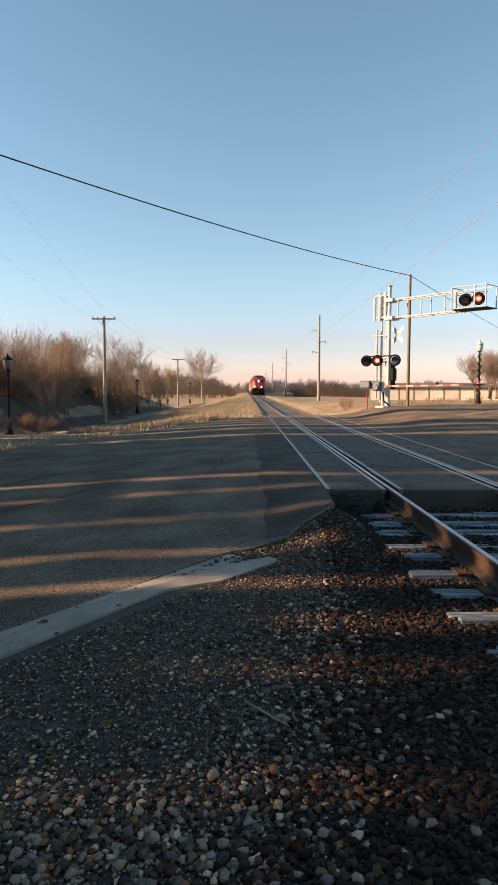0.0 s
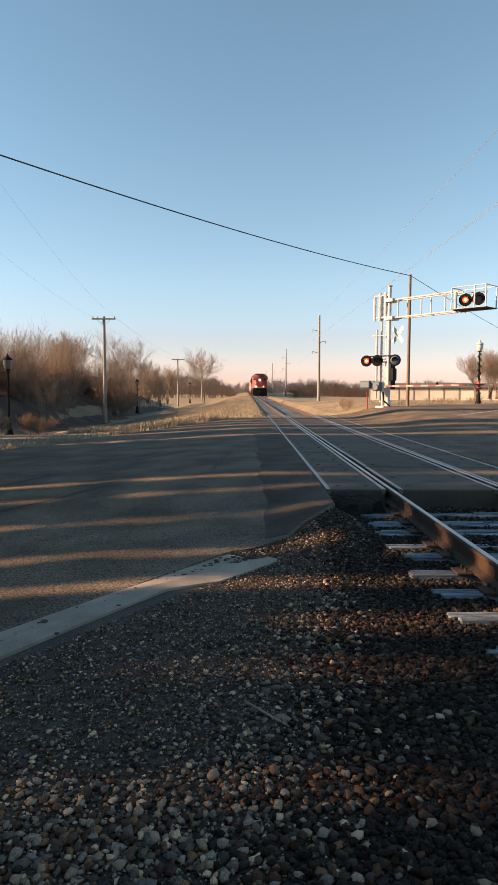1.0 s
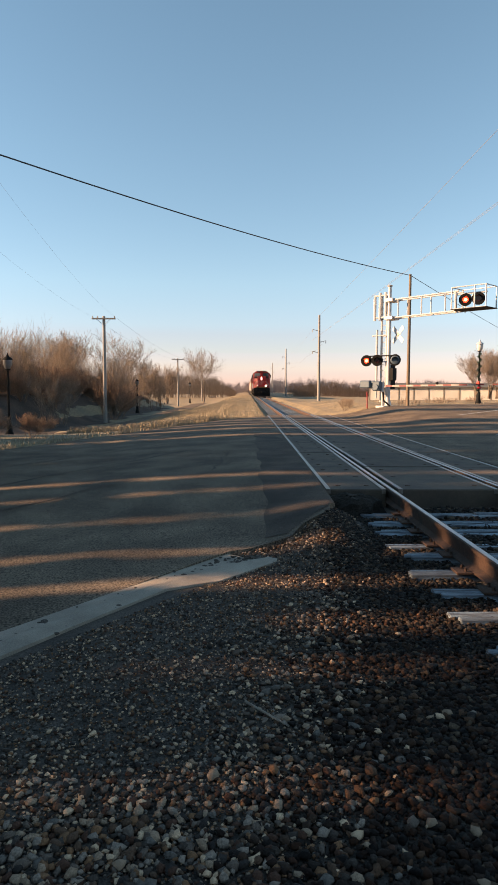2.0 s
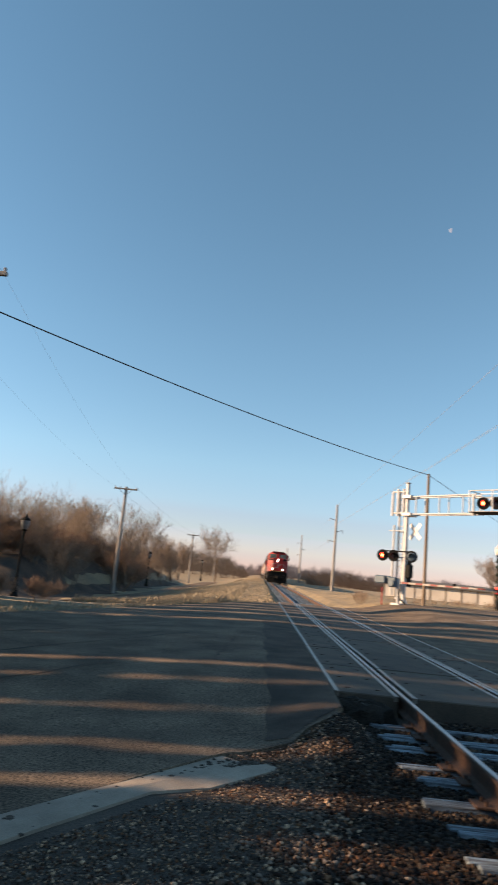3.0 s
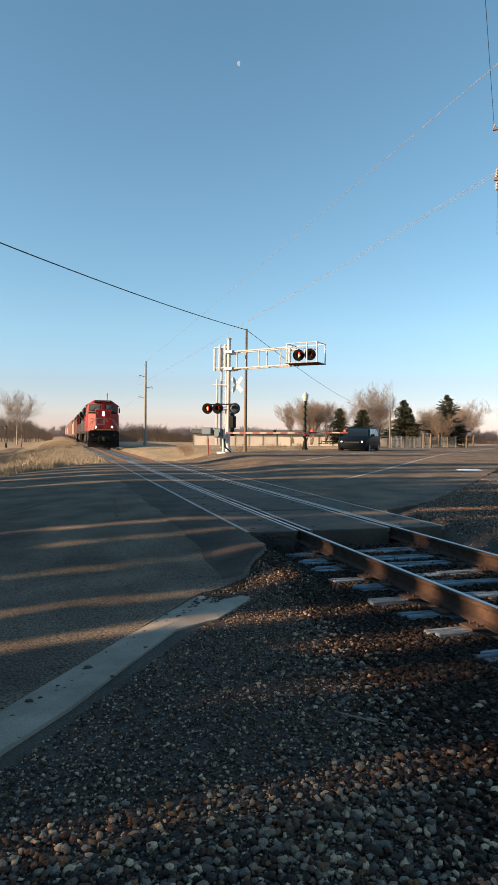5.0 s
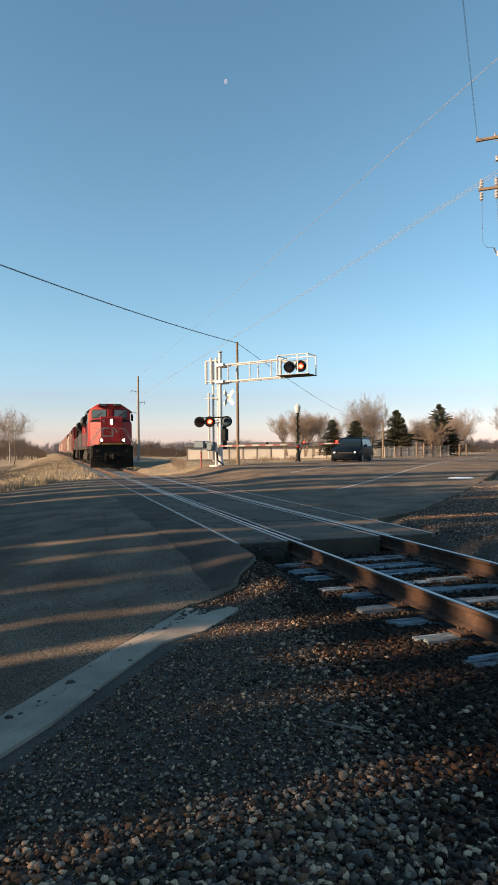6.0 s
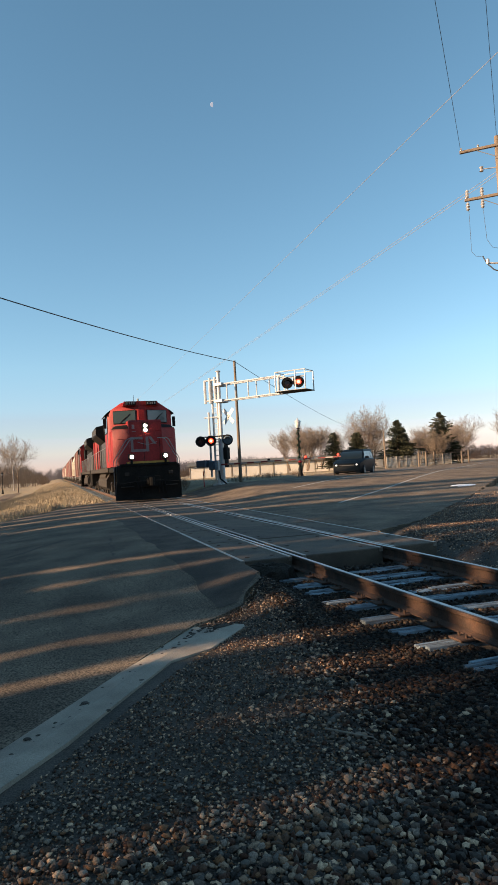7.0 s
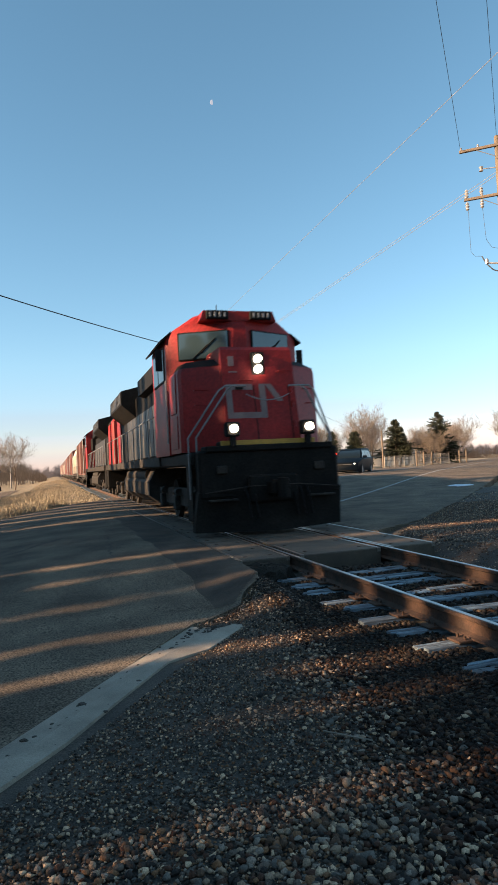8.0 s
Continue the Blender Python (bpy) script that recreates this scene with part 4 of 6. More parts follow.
    part("pole_tag", Kit().box(-0.12, 0.12, -0.2, -0.17, 2.3, 2.5, 0.01), M_WHITETAPE, th)
    part("jumper", Kit().path([(-0.95, -0.1, 10.45), (-0.8, -0.1, 10.1), (-0.5, -0.1, 9.75), (-0.15, -0.1, 9.6), (0.05, -0.1, 9.6)], 0.028).path([(-1.42, -0.1, 12.8), (-1.42, -0.1, 10.75), (-1.25, -0.1, 10.5), (-0.95, -0.1, 10.45)], 0.008).path([(-0.8, -0.1, 12.8), (-0.72, -0.1, 11.2), (-0.5, -0.1, 10.8), (-0.2, -0.1, 10.7)], 0.008), M_WIRE, th)
    c, s = math.cos(radians(-38)), math.sin(radians(-38))

    def at(u, z):
        return (px + u * c, py + u * s, z)
    for u, z in ((-1.6, 15.6), (0.0, 15.95), (1.6, 15.6)):
        cable(at(u, z), (px - 30 + 0.8 * u, py - 36, z + 0.5), 0.2, 0.010)
    for dx, dz in ((-0.98, 8.40), (-0.92, 8.52)):
        cable((7.65 + dx, -30, dz - 0.15), (7.7 + dx, 93, dz), 0.12, 0.007, M_WIRE_BRIGHT, "bright thin power line running to the tall poles")
    cable((6.8, -30, 11.45), (7.7, 93, 11.9), 0.15, 0.009, M_WIRE_BRIGHT, "bright thin power line running to the tall poles")
    for a, b in (((7.7, 93), (7.7, 172)), ((7.7, 172), (7.7, 262))):
        for dx, dz in ((-0.95, 10.0), (0.95, 8.4), (-0.95, 6.9)):
            cable((a[0] + dx, a[1], dz), (b[0] + dx, b[1], dz), 1.0, 0.006, M_WIRE_BRIGHT)
    # road poles far to the right
    for x, y, h in ((66, 138, 8.7), (95, 150, 8.2)):
        pole("utility_pole", x, y, -0.1, h, 0.17, "plain distant wooden utility pole", (), M_POLE)


def street_lamp(x, y, z, h, garland, label):
    th = thing("street_lamp", label, "street lamp", pose(x, y, z), "ornamental street lamps")
    part("base", Kit().lathe([(0.2, -0.1), (0.2, 0.08), (0.14, 0.2), (0.12, 0.55), (0.075, 0.65)]), M_BLACK, th)
    part("post", Kit().tube((0, 0, 0.6), (0, 0, h - 0.75), 0.06, 0.05, 10), M_BLACK, th)
    lt = part("lantern", Kit().lathe([(0.08, 0), (0.14, 0.06), (0.21, 0.28), (0.2, 0.42), (0.1, 0.5)], (0, 0, h - 0.78), 12), M_LAMPGLASS if garland else M_LANTERN, th, "acorn lantern")
    part("finial", Kit().lathe([(0.24, 0), (0.2, 0.08), (0.08, 0.16), (0.03, 0.26), (0.01, 0.33)], (0, 0, h - 0.36), 12), M_WHITE_METAL if garland else M_BLACK, lt)
    part("collar", Kit().lathe([(0.06, 0), (0.12, 0.03), (0.12, 0.07), (0.07, 0.1)], (0, 0, h - 0.85), 12), M_BLACK, lt)
    if garland:
        rng = random.Random(3)
        k = Kit()
        for i in range(1500):
            t = rng.random()
            zz = 0.25 + t * (h - 1.15)
            a = t * 2 * math.pi * 7 + rng.gauss(0, 0.35)
            r = 0.10
            c = Vector((r * math.cos(a), r * math.sin(a), zz + rng.gauss(0, 0.03)))
            d = Vector((rng.gauss(0, 1), rng.gauss(0, 1), rng.gauss(0, 1))).normalized() * rng.uniform(0.06, 0.13)
            o = d.orthogonal().normalized() * 0.014
            k.add([c - o, c + o, c + d], [(0, 1, 2)])
        part("garland", raw_mesh("garland", k.v, k.f, M_GARLAND), None, th, "dark green spiral garland")
        part("bow", Kit().ball((0.0, -0.12, 1.0), 0.1, 8, (1.6, 0.6, 0.8)), M_REDTAPE, th, "small red bow")


def build_lamps():
    street_lamp(12.37, 41.8, 0.45, 4.15, True, "black street lamp wrapped in green garland, white acorn top")
    street_lamp(-13.7, 30.0, -0.85, 3.85, False, "black street lamp with frosted acorn lantern beside a path")
    street_lamp(-13.9, 66, -1.0, 3.5, False, "black street lamp with frosted acorn lantern among brush")
    street_lamp(-12.6, 112, -0.9, 3.6, False, "black street lamp with frosted acorn lantern in the distance")


build_signal()
build_poles()
build_lamps()


# ---- the train; each vehicle stands with its front coupler at its origin and runs towards -y
def axle(parent, y, r):
    ws = part("wheelset", Kit().tube((-0.9, 0, 0), (0.9, 0, 0), 0.08, n=10), M_LOCO_GREY, parent, at=pose(0, y, r))
    for s in (-1, 1):
        k = Kit()
        prof = [(0.08, s * 0.68), (0.16, s * 0.66), (r - 0.08, s * 0.69), (r + 0.025, s * 0.685), (r + 0.025, s * 0.715), (r, s * 0.72), (r - 0.005, s * 0.81), (r - 0.08, s * 0.80), (0.18, s * 0.76), (0.12, s * 0.80), (0.02, s * 0.82)]
        n = 24
        k.loft([[(x, rr * math.cos(2 * math.pi * i / n), rr * math.sin(2 * math.pi * i / n)) for i in range(n)] for rr, x in prof])
        part("wheel", k, M_LOCO_GREY, ws)
    wheels.append((ws, y, r))
    return ws


wheels = []


def bogie(parent, y0, n, pitch, r, heavy):
    for s in (-1, 1):
        k = Kit()
        L = pitch * (n - 1)
        k.prism([(y0 - 0.45, r - 0.08), (y0 + L + 0.45, r - 0.08), (y0 + L + 0.5, r + 0.16), (y0 + L * 0.8, r + 0.34), (y0 + L * 0.2, r + 0.34), (y0 - 0.5, r + 0.16)], s * 1.06 - 0.07, s * 1.06 + 0.07, "x")
        part("side_frame", k, M_LOCO_GREY, parent)
        for i in range(n):
            part("journal_box", Kit().box(s * 1.16 - 0.09, s * 1.16 + 0.09, y0 + i * pitch - 0.17, y0 + i * pitch + 0.17, r - 0.2, r + 0.16, 0.03), M_LOCO_GREY, parent)
            if heavy:
                part("spring", Kit().tube((s * 1.14, y0 + i * pitch + 0.33, r - 0.05), (s * 1.14, y0 + i * pitch + 0.33, r + 0.33), 0.075, n=8), M_LOCO_GREY, parent)
                part("brake_cylinder", Kit().tube((s * 1.2, y0 + i * pitch - 0.45, r + 0.25), (s * 1.2, y0 + i * pitch - 0.15, r + 0.25), 0.09, n=8), M_LOCO_GREY, parent)
    for i in range(n):
        axle(parent, y0 + i * pitch, r)


def nose_y(z):
    return 0.82 + (z - 1.9) * 0.19


def locomotive(label):
    th = thing("locomotive", label, "locomotive", group="locomotives of the train")
    part("underframe", Kit().box(-1.5, 1.5, 0.85, 21.7, 1.38, 1.64, 0.03), M_LOCO_BLACK, th)
    # pilot and plough
    part("pilot", Kit().box(-1.44, 1.44, 0.55, 0.95, 0.72, 1.66, 0.05), M_LOCO_BLACK, th)
    k = Kit()
    k.loft([[(-1.52, 0.78, 0.09), (0, 0.36, 0.07), (1.52, 0.78, 0.09), (1.52, 0.98, 0.09), (-1.52, 0.98, 0.09)], [(-1.50, 0.70, 0.45), (0, 0.46, 0.42), (1.50, 0.70, 0.45), (1.50, 0.98, 0.45), (-1.50, 0.98, 0.45)], [(-1.46, 0.55, 0.86), (0, 0.50, 0.86), (1.46, 0.55, 0.86), (1.46, 0.98, 0.86), (-1.46, 0.98, 0.86)]])
    part("plough", k, M_LOCO_BLACK, th, smooth=15)
    part("coupler", Kit().box(-0.16, 0.16, 0.05, 0.6, 0.75, 1.05, 0.05).tube((0.05, 0.02, 0.72), (0.05, 0.02, 1.08), 0.12), M_LOCO_BLACK, th)
    for x in (-0.55, -0.4, 0.4, 0.55, 0.7):
        part("air_hose", Kit().path([(x, 0.53, 0.9), (x, 0.38, 0.75), (x + 0.03, 0.36, 0.45), (x + 0.06, 0.40, 0.35)], 0.025), M_BLACK, th)
    part("uncoupling_lever", Kit().path([(-1.35, 0.45, 0.85), (-0.5, 0.40, 0.94), (0.5, 0.40, 0.94), (1.35, 0.45, 0.85)], 0.012), M_LOCO_GREY, th)
    for s in (-1, 1):
        for i in range(4):
            part("step", Kit().box(s * 1.26 - 0.22, s * 1.26 + 0.22, 0.92 + 0.06 * i, 1.35, 0.35 + 0.32 * i, 0.38 + 0.32 * i, 0.008), M_LOCO_GREY, th)
        part("step_side", Kit().box(s * 1.5 - 0.015, s * 1.5 + 0.015, 0.9, 1.4, 0.3, 1.6, 0.008), M_LOCO_BLACK, th)
        for x, y, u in ((1.52, 1.05, 0.98), (1.40, 0.86, 0.82)):
            part("handrail", Kit().path([(s * x, y, 0.72), (s * x, y, 1.92), (s * u, 0.56, 2.80), (s * (u - 0.12), 0.52, 2.88), (s * 0.44, 0.52, 2.88)], 0.019), M_RAILING, th)
    part("anticlimber", Kit().box(-1.3, 1.3, 0.48, 0.95, 1.62, 1.738, 0.02), M_LOCO_BLACK, th)
    part("platform_foot", Kit().box(-0.98, 0.98, 0.66, 0.95, 1.735, 1.82, 0.01), M_LOCO_BLACK, th)
    part("yellow_sill", Kit().box(-0.97, 0.97, 0.60, 0.66, 1.742, 1.835, 0.004), M_YELLOW, th, "worn yellow stripe on the front sill")
    # nose: flat middle with a door, cheeks swept back on both sides
    def ring(z, up):
        y = nose_y(z) + 0.10
        return [(-0.76, y, z), (0.76, y, z), (1.47 - up, 1.60 + 0.06 * (z - 1.7), z), (1.53 - up, 1.72 + 0.06 * (z - 1.7), z), (1.53 - up, 3.0, z), (-1.53 + up, 3.0, z), (-1.53 + up, 1.72 + 0.06 * (z - 1.7), z), (-1.47 + up, 1.60 + 0.06 * (z - 1.7), z)]
    part("nose", Kit().loft([ring(1.66, 0), ring(3.30, 0), ring(3.40, 0.03)]), M_RED, th, smooth=20)
    part("nose_top", Kit().loft([[(-0.78, 1.2, 3.395), (0.78, 1.2, 3.395), (1.48, 1.74, 3.395), (1.48, 3.0, 3.395), (-1.48, 3.0, 3.395), (-1.48, 1.74, 3.395)], [(-0.80, 1.7, 3.60), (0.80, 1.7, 3.60), (1.30, 2.05, 3.58), (1.34, 3.0, 3.62), (-1.34, 3.0, 3.62), (-1.30, 2.05, 3.58)]]), M_LOCO_BLACK, th, "black anti-glare nose top", smooth=20)
    k = Kit().loft([[(-0.76, nose_y(1.7), 1.7), (0.76, nose_y(1.7), 1.7), (0.76, 2.4, 1.7), (-0.76, 2.4, 1.7)], [(-0.76, nose_y(3.70), 3.70), (0.76, nose_y(3.70), 3.70), (0.76, 2.4, 3.70), (-0.76, 2.4, 3.70)], [(-0.73, nose_y(3.70) + 0.10, 3.78), (0.73, nose_y(3.70) + 0.10, 3.78), (0.73, 2.4, 3.80), (-0.73, 2.4, 3.80)]])
    part("nose_centre", k, M_RED, th, smooth=20)
    for x0, x1 in ((-0.14, -0.12), (0.60, 0.62)):
        k = Kit().loft([[(x, nose_y(z) + o, z) for x, o in ((x0, -0.006), (x1, -0.006), (x1, 0.02), (x0, 0.02))] for z in (1.84, 2.95)])
        part("door_seam", k, M_LOCO_BLACK, th)
    for s in (-1, 1):
        part("side_hatch", Kit().box(s * 1.535 - 0.012, s * 1.535 + 0.012, 1.95, 2.75, 1.75, 2.45, 0.01), M_RED, th)
        part("cab_door", Kit().box(s * 1.535 - 0.014, s * 1.535 + 0.014, 2.0, 2.62, 2.5, 3.34, 0.012), M_RED, th)

    def on_nose(name, x0, x1, z0, z1, material, lift, label=""):
        k = Kit().loft([[(x0, nose_y(z) - lift, z), (x1, nose_y(z) - lift, z), (x1, nose_y(z) + 0.03, z), (x0, nose_y(z) + 0.03, z)] for z in (z0, z1)])
        return part(name, k, material, th, label)
    # emblem as plain shapes
    on_nose("emblem_bar", -0.72, -0.16, 2.86, 2.98, M_LOGO, 0.008)
    on_nose("emblem_bar", -0.72, -0.60, 2.38, 2.86, M_LOGO, 0.008)
    on_nose("emblem_bar", -0.72, -0.02, 2.28, 2.40, M_LOGO, 0.008)
    on_nose("emblem_bar", -0.02, 0.11, 2.28, 2.98, M_LOGO, 0.009)
    k = Kit().loft([[(x + o, nose_y(z) - 0.009, z), (x + o + 0.14, nose_y(z) - 0.009, z), (x + o + 0.14, nose_y(z) + 0.03, z), (x + o, nose_y(z) + 0.03, z)] for x, o, z in ((0.10, 0.0, 2.98), (0.34, 0.0, 2.62))])
    part("emblem_bar", k, M_LOGO, th)
    on_nose("crest", -0.62, -0.50, 3.36, 3.56, M_LOGO, 0.02, "small shield plate")
    on_nose("label_plate", -0.62, -0.45, 3.22, 3.25, M_LOGO, 0.012)
    for x, z in ((-1.15, 2.6), (-1.15, 2.9), (1.15, 2.6), (1.15, 2.9), (0.55, 3.25), (-0.3, 3.05)):
        yy = 1.36 if abs(x) > 0.8 else nose_y(z) - 0.01
        part("grab_iron", Kit().path([(x - 0.14, yy, z), (x - 0.14, yy - 0.06, z), (x + 0.14, yy - 0.06, z), (x + 0.14, yy, z)], 0.011, 5), M_RED, th)
    for z in (2.15, 2.55, 2.85):
        part("door_hinge", Kit().tube((0.66, nose_y(z) - 0.02, z - 0.06), (0.66, nose_y(z) - 0.02, z + 0.06), 0.022, n=6), M_RED, th)
    part("door_latch", Kit().box(-0.52, -0.36, nose_y(2.9) - 0.05, nose_y(2.9), 2.87, 2.92, 0.008), M_BLACK, th)
    part("safety_chain", Kit().path(wire_pts((-0.44, 0.52, 2.72), (0.44, 0.52, 2.72), 0.12, 10), 0.012, 5), M_RAILING, th)
    for x in (-1.0, 1.0):
        part("pilot_step_plate", Kit().box(x - 0.28, x + 0.28, 0.42, 0.56, 0.68, 0.72, 0.01), M_LOCO_GREY, th)
        part("mu_hose_bracket", Kit().box(x - 0.1, x + 0.1, 0.48, 0.56, 1.2, 1.36, 0.02), M_LOCO_GREY, th)
    part("front_bolster", Kit().box(-0.5, 0.5, 0.40, 0.56, 0.62, 1.15, 0.04), M_LOCO_BLACK, th)
    # lights
    lh = part("headlight_housing", Kit().box(-0.14, 0.14, 1.06, 1.3, 3.16, 3.64, 0.015), M_BLACK, th)
    for z in (3.29, 3.50):
        part("headlight", Kit().tube((0, 1.03, z), (0, 1.065, z), 0.078, n=16), M_HEAD, lh, "lit round headlight")
    for x in (-0.77, 0.77):
        dl = part("ditch_light_housing", Kit().box(x - 0.15, x + 0.13, 0.36, 0.56, 1.90, 2.18, 0.03).box(x - 0.05, x + 0.05, 0.42, 0.52, 1.72, 1.92), M_BLACK, th)
        part("ditch_light", Kit().tube((x, 0.33, 2.05), (x, 0.37, 2.05), 0.075, n=16), M_HEAD, dl, "lit round ditch light")
    # cab: windshields meet in a shallow wedge
    def cab(z, w, yo, yc, back=4.9):
        return [(-w, yo + 0.12, z), (-w + 0.13, yo, z), (-0.14, yc, z), (0.14, yc, z), (w - 0.13, yo, z), (w, yo + 0.12, z), (w, back, z), (-w, back, z)]
    part("cab", Kit().loft([cab(1.64, 1.56, 2.80, 2.20), cab(4.22, 1.56, 2.80, 2.20), cab(4.37, 1.50, 2.80, 2.22), cab(4.62, 1.10, 2.62, 2.30), cab(4.73, 0.94, 2.60, 2.32), cab(4.77, 0.84, 2.62, 2.36)]), M_RED, th, smooth=20)
    part("roof_front", Kit().loft([[(-0.88, y, 4.56), (-0.80, y, 4.78), (0.80, y, 4.78), (0.88, y, 4.56)] for y in (2.26, 3.2)]), M_RED, th, smooth=20)
    for s in (-1, 1):
        part("eave", Kit().loft([[(s * 1.70, y, 4.20), (s * 1.44, y, 4.42), (s * 1.42, y, 4.39), (s * 1.68, y, 4.17)] for y in (2.85, 5.1)]), M_LOCO_BLACK, th)
        wide = math.degrees(math.atan2(0.60, 1.29))
        fr = part("windshield_frame", Kit().box(-0.585, 0.585, -0.02, 0.02, 3.72, 4.36, 0.02), M_LOCO_BLACK, th, at=pose(s * 0.78, 2.48, 0, 0, 0, s * wide))
        part("windshield", Kit().box(-0.55, 0.55, -0.032, -0.016, 3.75, 4.33, 0.008), M_CABGLASS, fr)
        part("wiper", Kit().path([(-0.25, -0.045, 3.74), (0.1, -0.05, 4.05)], 0.012).path([(-0.05, -0.05, 3.88), (0.28, -0.05, 4.18)], 0.012), M_BLACK, fr)
        nb = part("number_board", Kit().box(s * 0.50 - 0.25, s * 0.50 + 0.25, 2.18, 2.30, 4.58, 4.77, 0.015), M_BLACK, th)
        for i in range(4):
            u = s * 0.50 - 0.165 + 0.11 * i
            part("number_bar", Kit().box(u - 0.024, u + 0.024, 2.172, 2.182, 4.625, 4.725, 0.003), M_RAILING, nb)
        for y0, y1 in ((3.15, 3.85), (3.95, 4.6)):
            sf = part("side_window_frame", Kit().box(s * 1.565 - 0.015, s * 1.565 + 0.015, y0 - 0.04, y1 + 0.04, 3.32, 4.12, 0.01), M_LOCO_BLACK, th)
            part("side_window", Kit().box(s * 1.58 - 0.008, s * 1.58 + 0.008, y0, y1, 3.36, 4.08, 0.004), M_GLASS, sf)
        part("mirror", Kit().box(s * 1.70 - 0.08, s * 1.70 + 0.08, 3.0, 3.03, 3.55, 4.05, 0.01), M_BLACK, th)
        part("grab_iron", Kit().path([(s * 1.62, 2.72, 1.9), (s * 1.62, 2.72, 3.3)], 0.018), M_RAILING, th)
    part("antenna", Kit().tube((-0.2, 3.4, 4.8), (-0.2, 3.4, 5.2), 0.010, n=5), M_BLACK, th)
    part("horn", Kit().tube((-0.3, 7.6, 4.52), (-0.3, 7.1, 4.54), 0.04, 0.09, 8).tube((-0.1, 7.6, 4.52), (-0.1, 7.2, 4.54), 0.03, 0.08, 8), M_SILVER, th)
    # long hood
    def hood(y):
        return [(-0.98, y, 1.64), (-0.98, y, 4.05), (-0.7, y, 4.38), (0.7, y, 4.38), (0.98, y, 4.05), (0.98, y, 1.64)]
    part("hood", Kit().loft([hood(4.9), hood(20.3)]), M_LOCO_BLACK, th, smooth=20)
    part("hood_end", Kit().loft([hood(20.3), hood(20.9), [(x * 0.9, 21.0, z * 0.99) for x, _, z in hood(20.9)]]), M_RED, th, "red hood end", smooth=20)
    dm = {s: Kit().box(s * 1.0 - 0.025, s * 1.0 + 0.025, 0.03, 0.77, 1.75, 3.35, 0.012).mesh("hood_door", M_DOOR, 0) for s in (-1, 1)}
    for s in (-1, 1):
        for i in range(13):
            part("hood_door", dm[s], None, th, at=pose(0, 5.6 + 0.8 * i, 0))
        part("hood_stripe", Kit().loft([[(s * 1.03, y0, z), (s * 1.03, y0 + 1.3, z), (s * 1.0, y0 + 1.3, z), (s * 1.0, y0, z)] for y0, z in ((18.5, 1.75), (19.0, 3.9))]), M_RED, th, "red diagonal paint band")
        part("intake_box", Kit().box(s * 1.05 - 0.2, s * 1.05 + 0.2, 4.7, 6.6, 3.0, 3.9, 0.05), M_LOCO_BLACK, th)
        rw = part("radiator_wing", Kit().loft([[(s * 0.95, y, 3.35), (s * 1.52, y, 3.85), (s * 1.50, y, 4.38), (s * 0.6, y, 4.60)] for y in (13.3, 18.2)]), M_LOCO_BLACK, th, "flared black radiator housing", smooth=20)
        for i in range(8):
            part("radiator_slat", Kit().box(s * 1.515 - 0.02, s * 1.515 + 0.02, 13.5 + 0.56 * i, 13.8 + 0.56 * i, 3.92, 4.32, 0.006), M_DOOR, rw)
        part("brake_blister", Kit().loft([[(s * 0.7, y, 3.7), (s * 1.22, y, 3.85), (s * 1.22, y, 4.35), (s * 0.5, y, 4.5)] for y in (7.2, 10.6)]), M_LOCO_BLACK, th, smooth=20)
        part("walkway_sill", Kit().box(s * 1.52 - 0.02, s * 1.52 + 0.02, 4.6, 21.6, 1.42, 1.66, 0.005), M_LOCO_GREY, th, "dusty sill edge")
        for i in range(10):
            part("stanchion", Kit().tube((s * 1.5, 4.9 + 1.75 * i, 1.64), (s * 1.5, 4.9 + 1.75 * i, 2.72), 0.018, n=6), M_RAILING, th)
        part("side_rail", Kit().tube((s * 1.5, 4.9, 2.72), (s * 1.5, 20.7, 2.72), 0.018, n=6), M_RAILING, th)
        part("air_tank", Kit().tube((s * 1.2, 8.4, 1.18), (s * 1.2, 13.6, 1.18), 0.2, n=14), M_LOCO_GREY, th)
    part("exhaust_stack", Kit().box(-0.4, 0.4, 11.2, 12.0, 4.3, 4.62, 0.04), M_LOCO_BLACK, th)
    for y in (14.2, 15.7, 17.2):
        part("fan", Kit().lathe([(0.6, 0), (0.62, 0.12), (0.55, 0.14)], (0, y, 4.52), 16), M_LOCO_BLACK, th)
    part("fuel_tank", Kit().loft([[(-1.42, y, 0.98), (-1.42, y, 0.60), (-1.1, y, 0.36), (1.1, y, 0.36), (1.42, y, 0.60), (1.42, y, 0.98), (1.2, y, 1.36), (-1.2, y, 1.36)] for y in (7.4, 14.4)]), M_LOCO_GREY, th, smooth=20)
    part("rear_pilot", Kit().box(-1.5, 1.5, 21.4, 21.9, 0.5, 1.62, 0.05), M_LOCO_BLACK, th)
    bogie(th, 2.35, 3, 2.05, 0.53, True)
    bogie(th, 15.4, 3, 2.05, 0.53, True)
    return th


